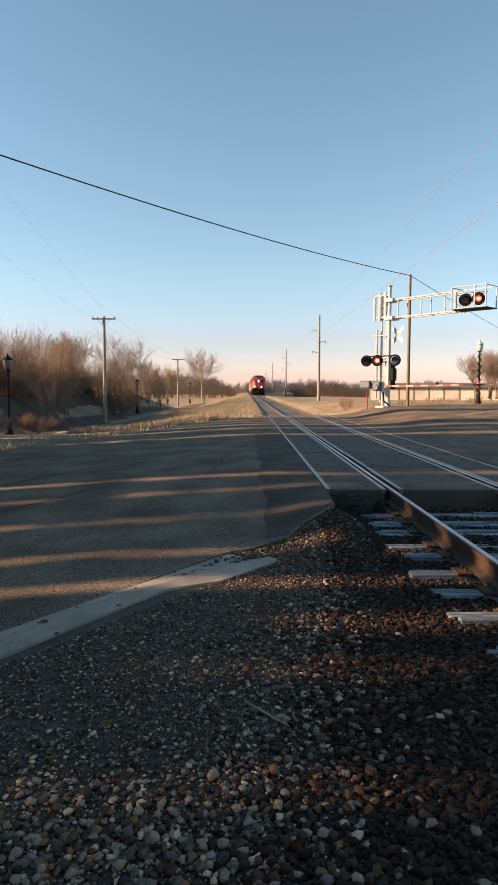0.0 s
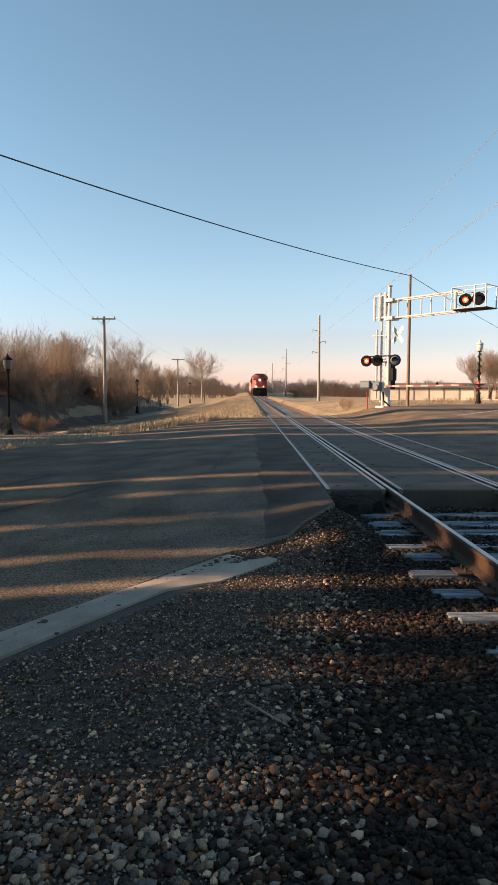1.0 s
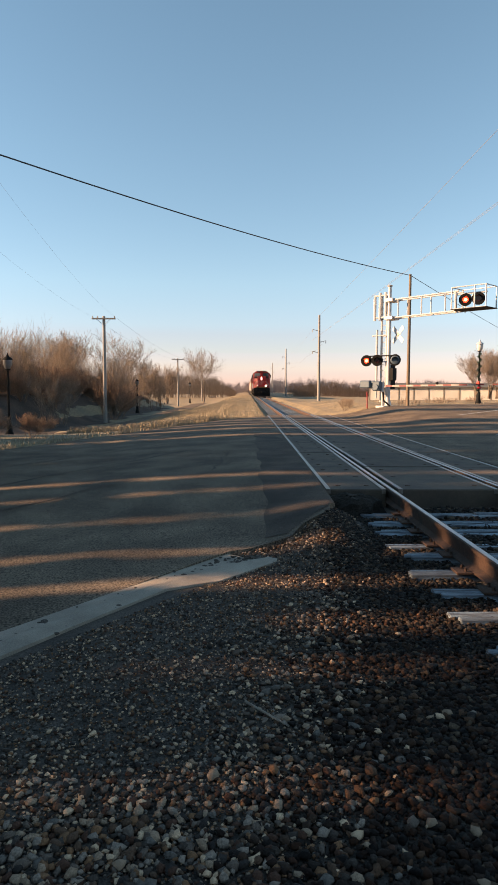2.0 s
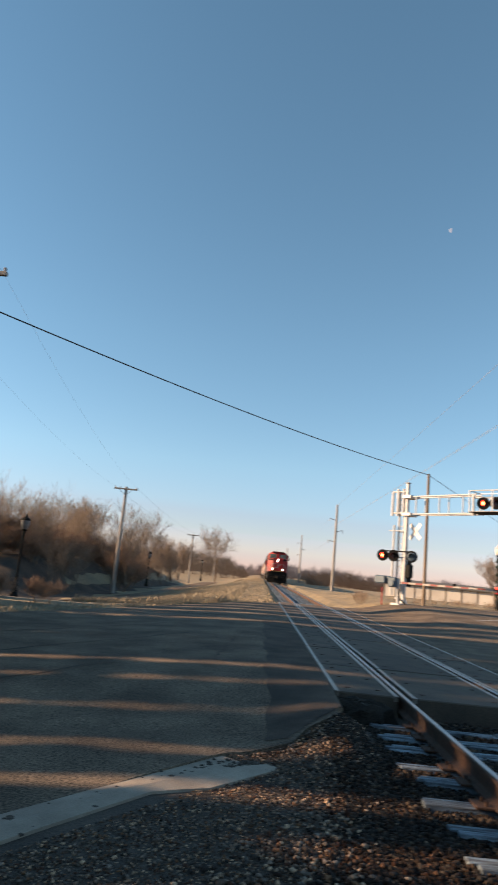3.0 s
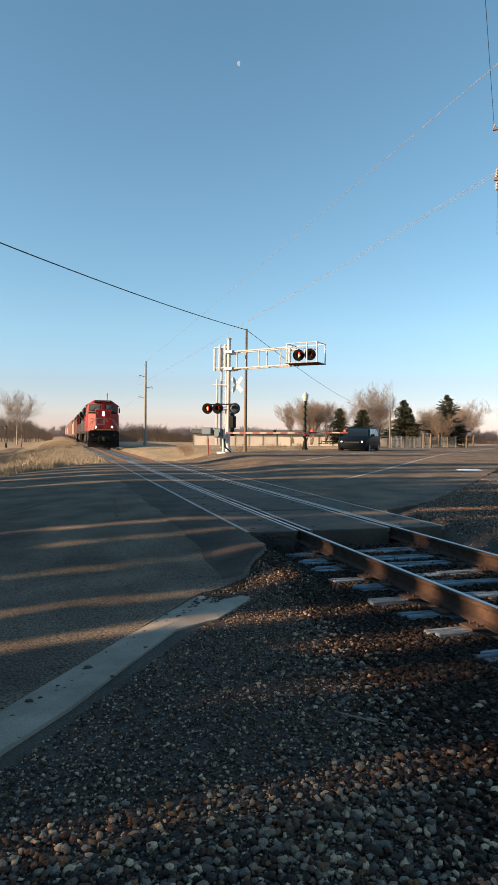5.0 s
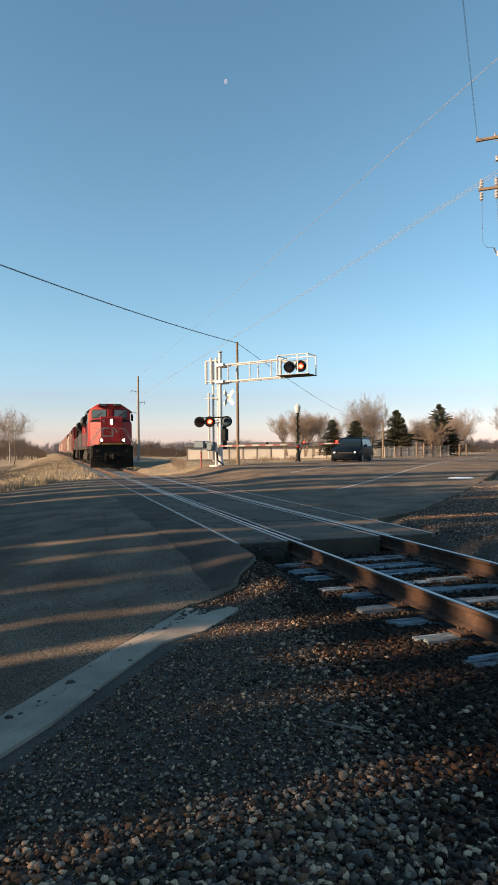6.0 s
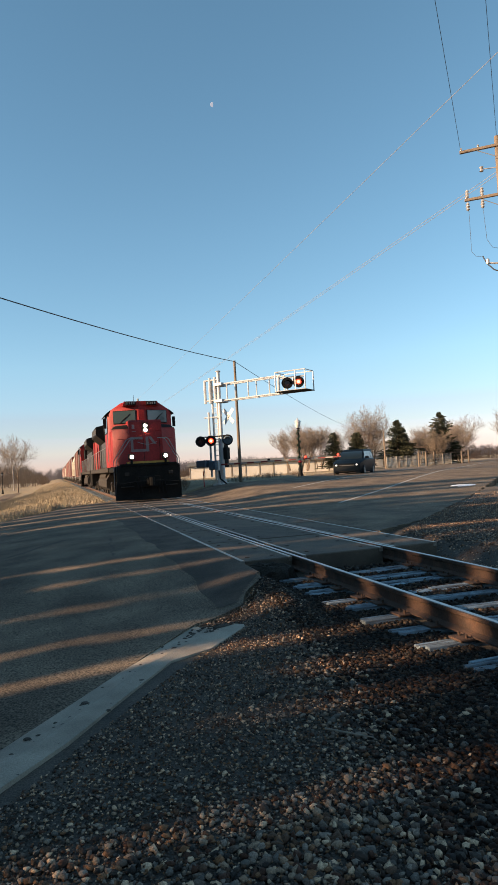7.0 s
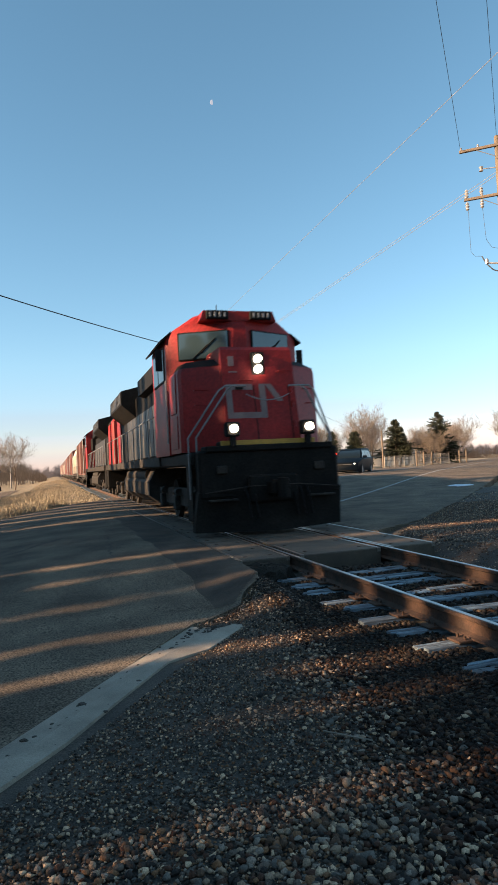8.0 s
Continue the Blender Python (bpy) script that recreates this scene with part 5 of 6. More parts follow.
def boxcar(label, material, length=16.4, top=4.5, ribs=14, rounded=False):
    th = thing("freight_car", label, "freight car", group="freight cars of the train")
    y0, y1 = 0.45, length - 0.45
    if rounded:
        body = Kit().loft([[(-1.35, y, 1.3), (-1.55, y, 2.2), (-1.55, y, 3.4), (-1.2, y, top - 0.25), (-0.6, y, top), (0.6, y, top), (1.2, y, top - 0.25), (1.55, y, 3.4), (1.55, y, 2.2), (1.35, y, 1.3)] for y in (y0 + 0.5, y1 - 0.5)])
        part("body", body, material, th, smooth=40)
        for i in range(3):
            yy = y0 + 1.6 + i * (length - 5) / 3
            part("hopper_chute", Kit().loft([[(-1.2, yy, 1.4), (1.2, yy, 1.4), (1.2, yy + 3.2, 1.4), (-1.2, yy + 3.2, 1.4)], [(-0.4, yy + 1.2, 0.45), (0.4, yy + 1.2, 0.45), (0.4, yy + 2.0, 0.45), (-0.4, yy + 2.0, 0.45)]]), material, th, smooth=10)
        part("roof_walk", Kit().box(-0.35, 0.35, y0 + 0.4, y1 - 0.4, top + 0.03, top + 0.1, 0.01), M_SILVER, th)
    else:
        part("body", Kit().loft([[(-1.5, y, 1.15), (-1.5, y, top - 0.2), (-0.9, y, top), (0.9, y, top), (1.5, y, top - 0.2), (1.5, y, 1.15)] for y in (y0, y1)]), material, th, smooth=20)
        part("roof", Kit().loft([[(-1.54, y, top - 0.19), (-0.9, y, top + 0.03), (0.9, y, top + 0.03), (1.54, y, top - 0.19)] for y in (y0 - 0.03, y1 + 0.03)]), M_SILVER if ribs > 12 else material, th)
    for s in (-1, 1):
        for i in range(ribs):
            yy = y0 + 0.6 + i * (y1 - y0 - 1.2) / (ribs - 1)
            part("rib", Kit().box(s * 1.55 - 0.06, s * 1.55 + 0.06, yy - 0.05, yy + 0.05, 1.3, (3.4 if rounded else top - 0.25), 0.01), material, th)
        if not rounded:
            part("sliding_door", Kit().box(s * 1.58 - 0.04, s * 1.58 + 0.04, length / 2 - 1.6, length / 2 + 1.6, 1.25, top - 0.35, 0.02), material, th)
        for yy in (y0 + 0.1, y1 - 0.1):
            part("ladder", Kit().tube((s * 1.6, yy, 0.8), (s * 1.6, yy, top - 0.3), 0.02, n=5).tube((s * 1.6, yy + 0.35, 0.8), (s * 1.6, yy + 0.35, top - 0.3), 0.02, n=5), M_RAILING, th)
    part("sill", Kit().box(-1.45, 1.45, 0.1, length - 0.1, 0.92, 1.2, 0.03), M_LOCO_GREY, th)
    part("coupler", Kit().box(-0.14, 0.14, -0.4, 0.2, 0.78, 1.02, 0.04), M_LOCO_GREY, th)
    bogie(th, 1.6, 2, 1.75, 0.42, False)
    bogie(th, length - 3.35, 2, 1.75, 0.42, False)
    return th


train = []
SPEED, HALT = 17.55, 10.95


def build_train():
    y = 0.0
    a = locomotive("red-nosed freight locomotive with lit headlights and black hood")
    train.append((a, y, 0))
    ahead = len(wheels)
    b = locomotive("trailing red and black freight locomotive running long hood first")
    y += 22.5
    train.append((b, y + 22.1, 180))
    y += 22.5
    # the trailing engine shows no lit lamps
    for o in b.children_recursive:
        if o.name.startswith(("headlight", "ditch_light")) and not o.name.startswith(("headlight_housing", "ditch_light_housing")):
            o.data.materials[0] = M_LAMPGLASS
            o["label"] = "unlit lamp"
    spinning.extend((*w, 1 if i < ahead else -1) for i, w in enumerate(wheels))
    kinds = {
        "b": boxcar("brown-red ribbed steel boxcar", M_BOXCAR2),
        "h": boxcar("cream rounded covered hopper car", M_HOPPER, 17.0, 4.55, 6, True),
        "r": boxcar("oxide-red ribbed steel boxcar", M_BOXCAR, 16.4, 4.6, 10),
        "t": boxcar("tan covered hopper car", M_HOPPER, 16.4, 4.4, 6, True),
    }
    used = set()
    for c in "bhrrrrhrbrtrr":
        src = kinds[c]
        if c in used:
            car = copy_thing(src, pose(0, 0, 0))
        else:
            car = src
            used.add(c)
        train.append((car, y, 0))
        y += 17.5


spinning = []
build_train()


# ---- plants
def branchy(seed, height, stems, upright, levels, fan, r0, lean=0.15, ratio=(0.42, 0.62)):
    """Segments (p, q, r0, r1, level) of a bare tree or bush."""
    rng = random.Random(seed)
    out = []

    def grow(p, d, length, r, lev):
        n = 3 if lev else 4
        for i in range(n):
            d = (d + Vector((rng.gauss(0, 0.13), rng.gauss(0, 0.13), rng.gauss(0, 0.06) + upright * 0.12))).normalized()
            q = p + d * (length / n)
            out.append((p, q, r * (1 - 0.6 * i / n), r * (1 - 0.6 * (i + 1) / n), lev))
            p = q
            if lev < levels and (i >= 1 or lev):
                for _ in range(fan[lev]):
                    a = rng.uniform(0, 2 * math.pi)
                    side = d.orthogonal().normalized()
                    side.rotate(Matrix.Rotation(a, 3, d))
                    t = rng.uniform(0.45, 0.95)
                    nd = (d * (1 - t * 0.5) + side * t + Vector((0, 0, upright * 0.35))).normalized()
                    grow(p, nd, length * rng.uniform(*ratio), r * 0.45 * (1 - 0.3 * i / n), lev + 1)
    for s in range(stems):
        a = rng.uniform(0, 2 * math.pi)
        o = Vector((math.cos(a), math.sin(a), 0)) * (0.0 if stems == 1 else rng.uniform(0.05, 0.6))
        d = Vector((math.cos(a) * lean * (stems > 1), math.sin(a) * lean * (stems > 1), 1)).normalized()
        grow(o + Vector((0, 0, -0.15)), d, height * rng.uniform(0.55, 0.72), r0 * rng.uniform(0.7, 1.1), 0)
    return out


def seg_mesh(name, segs, material, thick=1.0, n=3):
    P = np.array([s[0] for s in segs]), np.array([s[1] for s in segs])
    R = np.array([s[2] for s in segs]) * thick, np.array([s[3] for s in segs]) * thick
    d = P[1] - P[0]
    d /= np.linalg.norm(d, axis=1)[:, None] + 1e-9
    ref = np.where(np.abs(d[:, 2:3]) > 0.9, np.array([[1.0, 0, 0]]), np.array([[0, 0, 1.0]]))
    a = np.cross(d, ref)
    a /= np.linalg.norm(a, axis=1)[:, None] + 1e-9
    b = np.cross(d, a)
    ang = 2 * np.pi * np.arange(n) / n
    ring = a[:, None, :] * np.cos(ang)[None, :, None] + b[:, None, :] * np.sin(ang)[None, :, None]
    V = np.stack([P[i][:, None, :] + ring * R[i][:, None, None] for i in (0, 1)], 1)
    base = np.arange(len(segs))[:, None] * 2 * n
    q = np.array([[i, (i + 1) % n, n + (i + 1) % n, n + i] for i in range(n)])
    F = (base[:, :, None] + q[None]).reshape(-1, 4)
    return raw_mesh(name, V.reshape(-1, 3), F, material)


def bare_tree(name, label, seed, height, stems, upright, levels, fan, r0, twig_mat, min_r=0.008, lean=0.15, ratio=(0.42, 0.62)):
    segs = branchy(seed, height, stems, upright, levels, fan, r0, lean, ratio)
    segs = [(p, q, max(a, min_r), max(b, min_r), l) for p, q, a, b, l in segs]
    th = thing(name, label, "tree" if "tree" in name else "bush")
    kind = "stuff" if stems > 3 else ""
    tagged(part("stem_clump" if kind else "trunk", seg_mesh("trunk", [s for s in segs if s[4] <= min(1, levels - 1)], M_BARK, 1.0, 5), None, th), kind=kind)
    tagged(part("crown", seg_mesh("crown", [s for s in segs if s[4] > min(1, levels - 1)], twig_mat), None, th, "bare leafless twigs"), kind=kind)
    return th


def conifer(name, label, seed, height, radius, dens=1.0, columnar=False, bare=0.06, core=False):
    rng = random.Random(seed)
    th = thing(name, label, "tree")
    part("trunk", Kit().tube((0, 0, -0.3), (0, 0, height * 0.96), 0.035 * height ** 0.9, 0.02, 8), M_BARK, th)
    v, f = [], []

    def spray(c, d, L, w):
        d = d.normalized()
        s = d.cross(Vector((0, 0, 1)))
        s = s.normalized() if s.length > 0.05 else Vector((1, 0, 0))
        u = s.cross(d)
        for k in range(2):
            ax = s if k == 0 else (u * 0.8 + s * 0.3)
            o = len(v)
            m = c + d * L * 0.45 + Vector((0, 0, -0.05 * L))
            v.extend([tuple(c), tuple(m + ax * w), tuple(c + d * L + Vector((0, 0, -0.16 * L))), tuple(m - ax * w)])
            f.append((o, o + 1, o + 2, o + 3))
    n = int(height * 34 * dens)
    for i in range(n):
        t = bare + (1 - bare) * (i + rng.random()) / n
        z = t * height
        if columnar:
            R = radius * (min(1, t * 6) * (1 - max(0, t - 0.75) / 0.25) ** 0.6) * rng.uniform(0.85, 1.08)
        else:
            R = radius * (1 - t) ** 0.75 * rng.uniform(0.62, 1.08) + 0.12
        a = rng.uniform(0, 2 * math.pi)
        if not columnar:
            R *= 0.78 + 0.20 * math.sin(2 * a + z * 1.9 + seed) + 0.16 * math.sin(3 * a - z * 3.1) + 0.12 * math.sin(z * 4.4 + seed)
        d = Vector((math.cos(a), math.sin(a), 0.9 if columnar else rng.uniform(-0.28, 0.05) + 0.5 * t))
        m = max(2, int(R / 0.28))
        for j in range(m):
            u = (j + rng.random()) / m
            c = Vector((d.x * R * u * 0.8, d.y * R * u * 0.8, z + d.z * R * u * (0.25 if columnar else 0.8)))
            for sgn in (-1, 1):
                aa = a + sgn * rng.uniform(0.1, 0.9)
                spray(c, Vector((math.cos(aa), math.sin(aa), d.z + rng.uniform(-0.2, 0.2))), rng.uniform(0.35, 0.6) * (0.6 + 0.4 * R / max(radius, 0.1)), rng.uniform(0.06, 0.12))
    part("crown", raw_mesh("crown", v, f, M_NEEDLE), None, th, "dark green needle sprays")
    if core:
        part("inner_foliage", Kit().lathe([(0.1, 0.05 * height), (radius * 0.86, 0.12 * height), (radius * 0.9, 0.55 * height), (radius * 0.72, 0.8 * height), (0.05, 0.97 * height)], n=9), M_NEEDLE, th, "dense dark inner foliage")
    return th


def put_copies(src, spots, group):
    """The first spot takes the thing itself, the others take copies."""
    tagged(src, group=group)
    for i, (x, y, z, turn, sc) in enumerate(spots):
        m = pose(x, y, z, 0, 0, turn)
        if i == 0:
            src.matrix_basis = m @ Matrix.Diagonal((sc, sc, sc, 1))
        else:
            c = copy_thing(src, m)
            c.matrix_basis = m @ Matrix.Diagonal((sc, sc, sc, 1))


def build_plants():
    rng = random.Random(11)
    # thicket on the left bank
    kinds = [bare_tree("bush", "leafless brown brush thicket on a shaded bank", 20 + i, 6.2, 7, 1.15, 3, (1, 2, 2), 0.055, M_TWIG, 0.008, 0.36, (0.50, 0.72)) for i in range(3)]
    spots = [[], [], []]
    for i in range(38):
        y = rng.uniform(42, 84)
        edge = -15.8 if y < 60 else -12.6 - 0.06 * (y - 60)
        x = rng.uniform(edge - 0.36 * y + 2, edge)
        if abs(x + 14.1) < 1.0 and y < 55:
            x -= 2.5
        sc = rng.uniform(0.75, 1.12) * (0.62 + 0.38 * min(1, (edge - x) / 5))
        sc *= 0.60 if x < -22 else 0.70 if x < -17 else 0.85
        spots[i % 3].append((x, y, float(land(x, y)) - 0.1, rng.uniform(0, 360), sc))
    for k, s in zip(kinds, spots):
        put_copies(k, s, "bare brush on the left bank")
    low = bare_tree("bush", "low reddish leafless brush", 31, 2.4, 12, 0.7, 2, (3, 3), 0.022, M_TWIG_RED, 0.009, 0.6)
    sp = []
    for i in range(110):
        y = rng.uniform(43, 74)
        x = rng.uniform(-12.5 - 0.34 * y + 2, -17.6 if y < 60 else -15.0)
        sp.append((x, y, float(land(x, y)) - 0.05, rng.uniform(0, 360), rng.uniform(0.6, 1.15)))
    sp += [(-9.8, 21.5, float(land(-9.8, 21.5)), 20, 0.32), (-11.4, 22.9, float(land(-11.4, 22.9)), 120, 0.34), (-11.2, 27, float(land(-11.2, 27)), 70, 0.35), (-13.5, 52.5, -1.0, 10, 1.4)]
    put_copies(low, sp, "low brush on the left bank")
    t1 = bare_tree("tree", "leafless deciduous tree with fine spreading twigs", 41, 7.6, 1, 0.75, 4, (2, 2, 2, 2), 0.17, M_TWIG_TREE, 0.012, 0.15, (0.55, 0.78))
    t2 = bare_tree("tree", "leafless deciduous tree with upswept branches", 42, 7.4, 3, 0.85, 4, (1, 2, 2, 2), 0.14, M_TWIG_TREE, 0.012, 0.3, (0.5, 0.74))
    put_copies(t1, [(-10.6, 118, -0.9, 0, 1.0), (-18, 78, -0.8, 60, 0.9), (29.6, 86, 0.3, 40, 0.66), (31.8, 89, 0.3, 310, 0.70), (44.5, 95, 0.3, 150, 1.0), (47.2, 97, 0.3, 20, 0.9), (36.5, 96, 0.3, 250, 0.68), (56.5, 86, 0.3, 30, 0.58), (60, 92, 0.3, 100, 0.66), (64, 96, 0.3, 190, 0.8), (-33, 84, -0.5, 200, 0.95)], "bare trees")
    put_copies(t2, [(-14.4, 88, -0.9, 0, 0.62), (-26, 80, -0.6, 90, 0.95), (-22.5, 66, -0.6, 140, 0.85), (28.6, 83, 0.3, 30, 0.66), (30.2, 85, 0.3, 130, 0.66), (50.6, 88, 0.3, 10, 0.62), (53.5, 92, 0.3, 70, 0.62), (55.2, 90, 0.3, 170, 0.6), (58.5, 89, 0.3, 270, 0.62), (69, 90, 0.3, 0, 0.9), (38, 98, 0.3, 44, 0.75), (41, 100, 0.3, 133, 0.7), (44.5, 97, 0.3, 222, 0.7), (33, 99, 0.3, 300, 0.72), (47.5, 98, 0.3, 12, 0.7), (-16.8, 92, -0.8, 30, 0.7), (-15.0, 99, -0.8, 200, 0.65)], "bare trees")
    # round bush in front of the tallest spruce
    put_copies(bare_tree("bush", "round pale leafless shrub beside the fence", 51, 5.2, 6, 0.5, 3, (2, 3, 3), 0.05, M_TWIG, 0.011, 0.6), [(47.0, 76.5, 0.3, 0, 0.85), (52.5, 80, 0.3, 90, 0.62)], "pale shrubs")
    # conifers on the right
    c1 = conifer("spruce_tree", "dark green spruce with drooping boughs", 61, 7.4, 4.7, 2.0, bare=0.06)
    put_copies(c1, [(49.1, 80, 0.2, 0, 0.98), (32.8, 81, 0.2, 70, 0.68), (37.6, 84, 0.2, 120, 0.68)], "spruce trees")
    c2 = conifer("pine_tree", "dark broad pine with bare lower trunk", 62, 6.6, 4.0, 2.0, bare=0.22)
    put_copies(c2, [(41.6, 79, 0.2, 0, 0.95), (42.9, 80, 0.2, 90, 0.8), (36.2, 80.5, 0.2, 50, 0.74)], "pine trees")
    # evergreens beside the road
    c3 = conifer("spruce_tree", "tall dark spruce beside the road", 63, 9.0, 2.1, 1.3, bare=0.02)
    put_copies(c3, [(-12.8, 19.6, -0.6, 0, 1.0)], "roadside evergreens")
    # clipped evergreen row added out of view; its gaps shape the sun bars
    x0 = -14.0
    shift = 0.052 * 11.0
    gaps = [(-6.0, 0.3), (-4.0, 0.2), (-2.2, 0.3), (-0.6, 0.2), (0.6, 0.12), (1.6, 0.08), (2.45, 0.105), (3.5, 0.11), (4.2, 0.36), (5.05, 0.22), (6.0, 0.19), (7.45, 0.135), (8.8, 0.125), (10.05, 0.42), (13.45, 0.25), (15.6, 0.12), (18.7, 0.60)]
    base = {}
    for i, ((a, wa), (b, wb)) in enumerate(zip(gaps, gaps[1:])):
        lo, hi = a + wa / 2 - shift, b - wb / 2 - shift
        w = hi - lo
        h = rng.uniform(9.0, 9.8) if 6.8 < lo < 10.5 else rng.uniform(7.6, 9.4)
        parts = max(1, round(w / 1.3))
        for j in range(parts):
            if "hedge" not in base:
                base["hedge"] = conifer("arborvitae", "unseen dense columnar evergreen added to cast shade streaks", 70, 6.0, 0.62, 1.5, True, 0.02, True)
                tagged(base["hedge"], group="evergreen row")
                o = base["hedge"]
            else:
                o = copy_thing(base["hedge"], pose(0, 0, 0))
            yc = lo + (j + 0.5) * w / parts
            sy = (w / parts) / (1.10 if a < 5 else 1.16 if a < 9 else 1.28) * (1.3 if parts > 1 else 1.0)
            xx = x0 + rng.uniform(-0.15, 0.15)
            o.matrix_basis = pose(xx, yc, float(land(xx, yc)) - 0.1) @ Matrix.Diagonal((1.2, sy, h / 6.0, 1))
    # an added low evergreen fills the foot of two gaps, shortening their bars
    for g, hh in ((4.2, 4.5), (3.5, 4.2)):
        o = copy_thing(base["hedge"], pose(0, 0, 0))
        o.matrix_basis = pose(x0 - 1.0, g - shift - 0.05, -0.4) @ Matrix.Diagonal((0.9, 0.8, hh / 6.0, 1))
    # second unseen row, added to streak the farther road with shade
    x0, shift = -18.5, 0.052 * 15.5
    gaps = [(19.0, 0.3), (20.4, 0.5), (22.0, 0.3), (24.3, 0.45), (26.0, 0.4), (28.0, 0.6), (30.3, 0.45)]
    for (a, wa), (b, wb) in zip(gaps, gaps[1:]):
        lo, hi = a + wa / 2 - shift, b - wb / 2 - shift
        o = copy_thing(base["hedge"], pose(0, 0, 0))
        o.matrix_basis = pose(x0, (lo + hi) / 2, -0.7) @ Matrix.Diagonal((1.2, (hi - lo) / 1.45, rng.uniform(1.2, 2.3), 1))
    # spruces added out of view, left, right and behind, to hold light back
    back = conifer("spruce_tree", "unseen tall dark spruce added to block sun and sky light", 64, 9.0, 3.2, 0.8, bare=0.02)
    put_copies(back, [(-24 + 2 * math.sin(i * 2.3), -12 + i * -4.5, -0.4, i * 77, 1 + 0.12 * math.sin(i)) for i in range(4)] + [(-33 + 1.2 * math.sin(i * 2.1), 25 + 4.3 * i, -0.5, i * 71, 0.92 + 0.12 * math.sin(i * 1.9)) for i in range(7)] + [(-24 + 4.2 * i + math.sin(i * 1.9), -28 + 2.5 * math.sin(i * 1.3), -0.4, i * 61, 1.1 + 0.2 * math.sin(i * 2.7)) for i in range(20)] + [(62 + 2 * math.sin(i * 1.7), -26 + 5 * i, 0.0, i * 83, 1.1 + 0.15 * math.sin(i * 2.1)) for i in range(14)], "windbreak spruces")
    # woods on the horizon: many small fans of twigs on thin trunks
    q = np.random.default_rng(9)

    def woods(name, label, cat_mat, n, per, x, y, h, spread_w, width):
        """Joined bare trees at x, y of height h, each with its own crown of twigs."""
        X, Y, H = (np.repeat(u, per) for u in (x, y, h))
        m = n * per
        trunk = np.tile(np.arange(per) == 0, n)
        z0 = np.where(trunk, 0, H * q.uniform(0.12, 0.72, m))
        ang = np.where(trunk, 0.0, q.normal(0, 0.55, m))
        L = np.where(trunk, H * 0.9, H * q.uniform(0.12, 0.34, m))
        off = np.where(trunk, 0.0, q.normal(0, 1, m) * spread_w * H * np.sin(np.pi * np.clip(z0 / H + 0.12, 0, 1)))
        w = np.where(trunk, 1.8, q.uniform(0.5, 1.2, m)) * width
        bx, tx, tz = X + off * 0.8, X + off + L * np.sin(ang), z0 + L * np.cos(ang)
        g = -1.2
        V = np.stack([np.stack([bx - w, Y, z0 + g], 1), np.stack([bx + w, Y, z0 + g], 1), np.stack([tx, Y, tz + g], 1)], 1).reshape(-1, 3)
        tagged(new(name, raw_mesh(name, V, np.arange(3 * m).reshape(-1, 3), cat_mat)), label, "woods", kind="stuff")
    n = 2600
    xs = q.uniform(-330, 420, n)
    crest = 7.6 + 1.2 * np.sin(xs * 0.021 + 1) + 0.9 * np.sin(xs * 0.075) + 0.7 * np.sin(xs * 0.21)
    woods("far_woods", "brown leafless woods along the horizon, haze in their colour", M_TWIG_FAR, n, 46, xs, 330 + q.uniform(0, 60, n), crest * q.uniform(0.55, 1.15, n), 0.20, 0.075)
    # nearer brush along the far side, behind the long building
    n = 420
    xs = q.uniform(9, 120, n)
    woods("brush_line", "brown leafless brush line behind the building", M_TWIG_RED, n, 60, xs, 150 + q.uniform(0, 30, n), (3.9 + 0.9 * np.sin(xs * 0.13) + 0.7 * np.sin(xs * 0.41)) * q.uniform(0.6, 1.2, n), 0.30, 0.055)
    n = 330
    xs = -6.5 - 60 * q.uniform(0, 1, n)
    woods("track_brush", "grey-brown leafless brush beside the distant track", M_TWIG, n, 60, xs, 190 + q.uniform(0, 50, n), np.minimum(8.5, 2.2 + 0.75 * (-6.5 - xs)) * q.uniform(0.7, 1.1, n), 0.24, 0.05)

    # dry grass
    def grass(name, label, n, x, y, h0, h1, seed):
        q = np.random.default_rng(seed)
        z = land(x, y) - 0.03
        h = q.uniform(h0, h1, n)
        a = q.uniform(0, 6.28, n)
        w = 0.006 + 0.010 * q.uniform(0, 1, n)
        lx, ly = q.normal(0, 0.35, n) * h, q.normal(0, 0.35, n) * h
        V = np.stack([np.stack([x - w * np.cos(a), y - w * np.sin(a), z], 1), np.stack([x + w * np.cos(a), y + w * np.sin(a), z], 1), np.stack([x + lx, y + ly, z + h], 1)], 1).reshape(-1, 3)
        tagged(new(name, raw_mesh(name, V, np.arange(3 * n).reshape(-1, 3), M_GRASS)), label, "grass", kind="stuff")
    n = 46000
    y = 27 + 48 * q.uniform(0, 1, n) ** 1.3
    x = -10.2 + 6.6 * q.uniform(0, 1, n) ** 1.2
    s, w = road_sw(x, y)
    keep = w > road_edges(s)[1] + 0.1
    x, y = x[keep], y[keep]
    grass("dry_grass", "tall tan dry grass beside the track", len(x), x, y, 0.08, 0.36, 1)
    n = 34000
    y, x = 23 + 127 * q.uniform(0, 1, n) ** 1.6, -1.75 - 5.5 * q.uniform(0, 1, n) ** 1.2
    s, w = road_sw(x, y)
    keep = w > road_edges(s)[1] + 0.1
    grass("bank_grass", "short tan grass on the track bank", int(keep.sum()), x[keep], y[keep], 0.04, 0.18, 2)
    n = 11000
    x = 2.8 + 34 * q.uniform(0, 1, n)
    y = 37 + 0.25 * x + 34 * q.uniform(0, 1, n) ** 1.3
    s, w = road_sw(x, y)
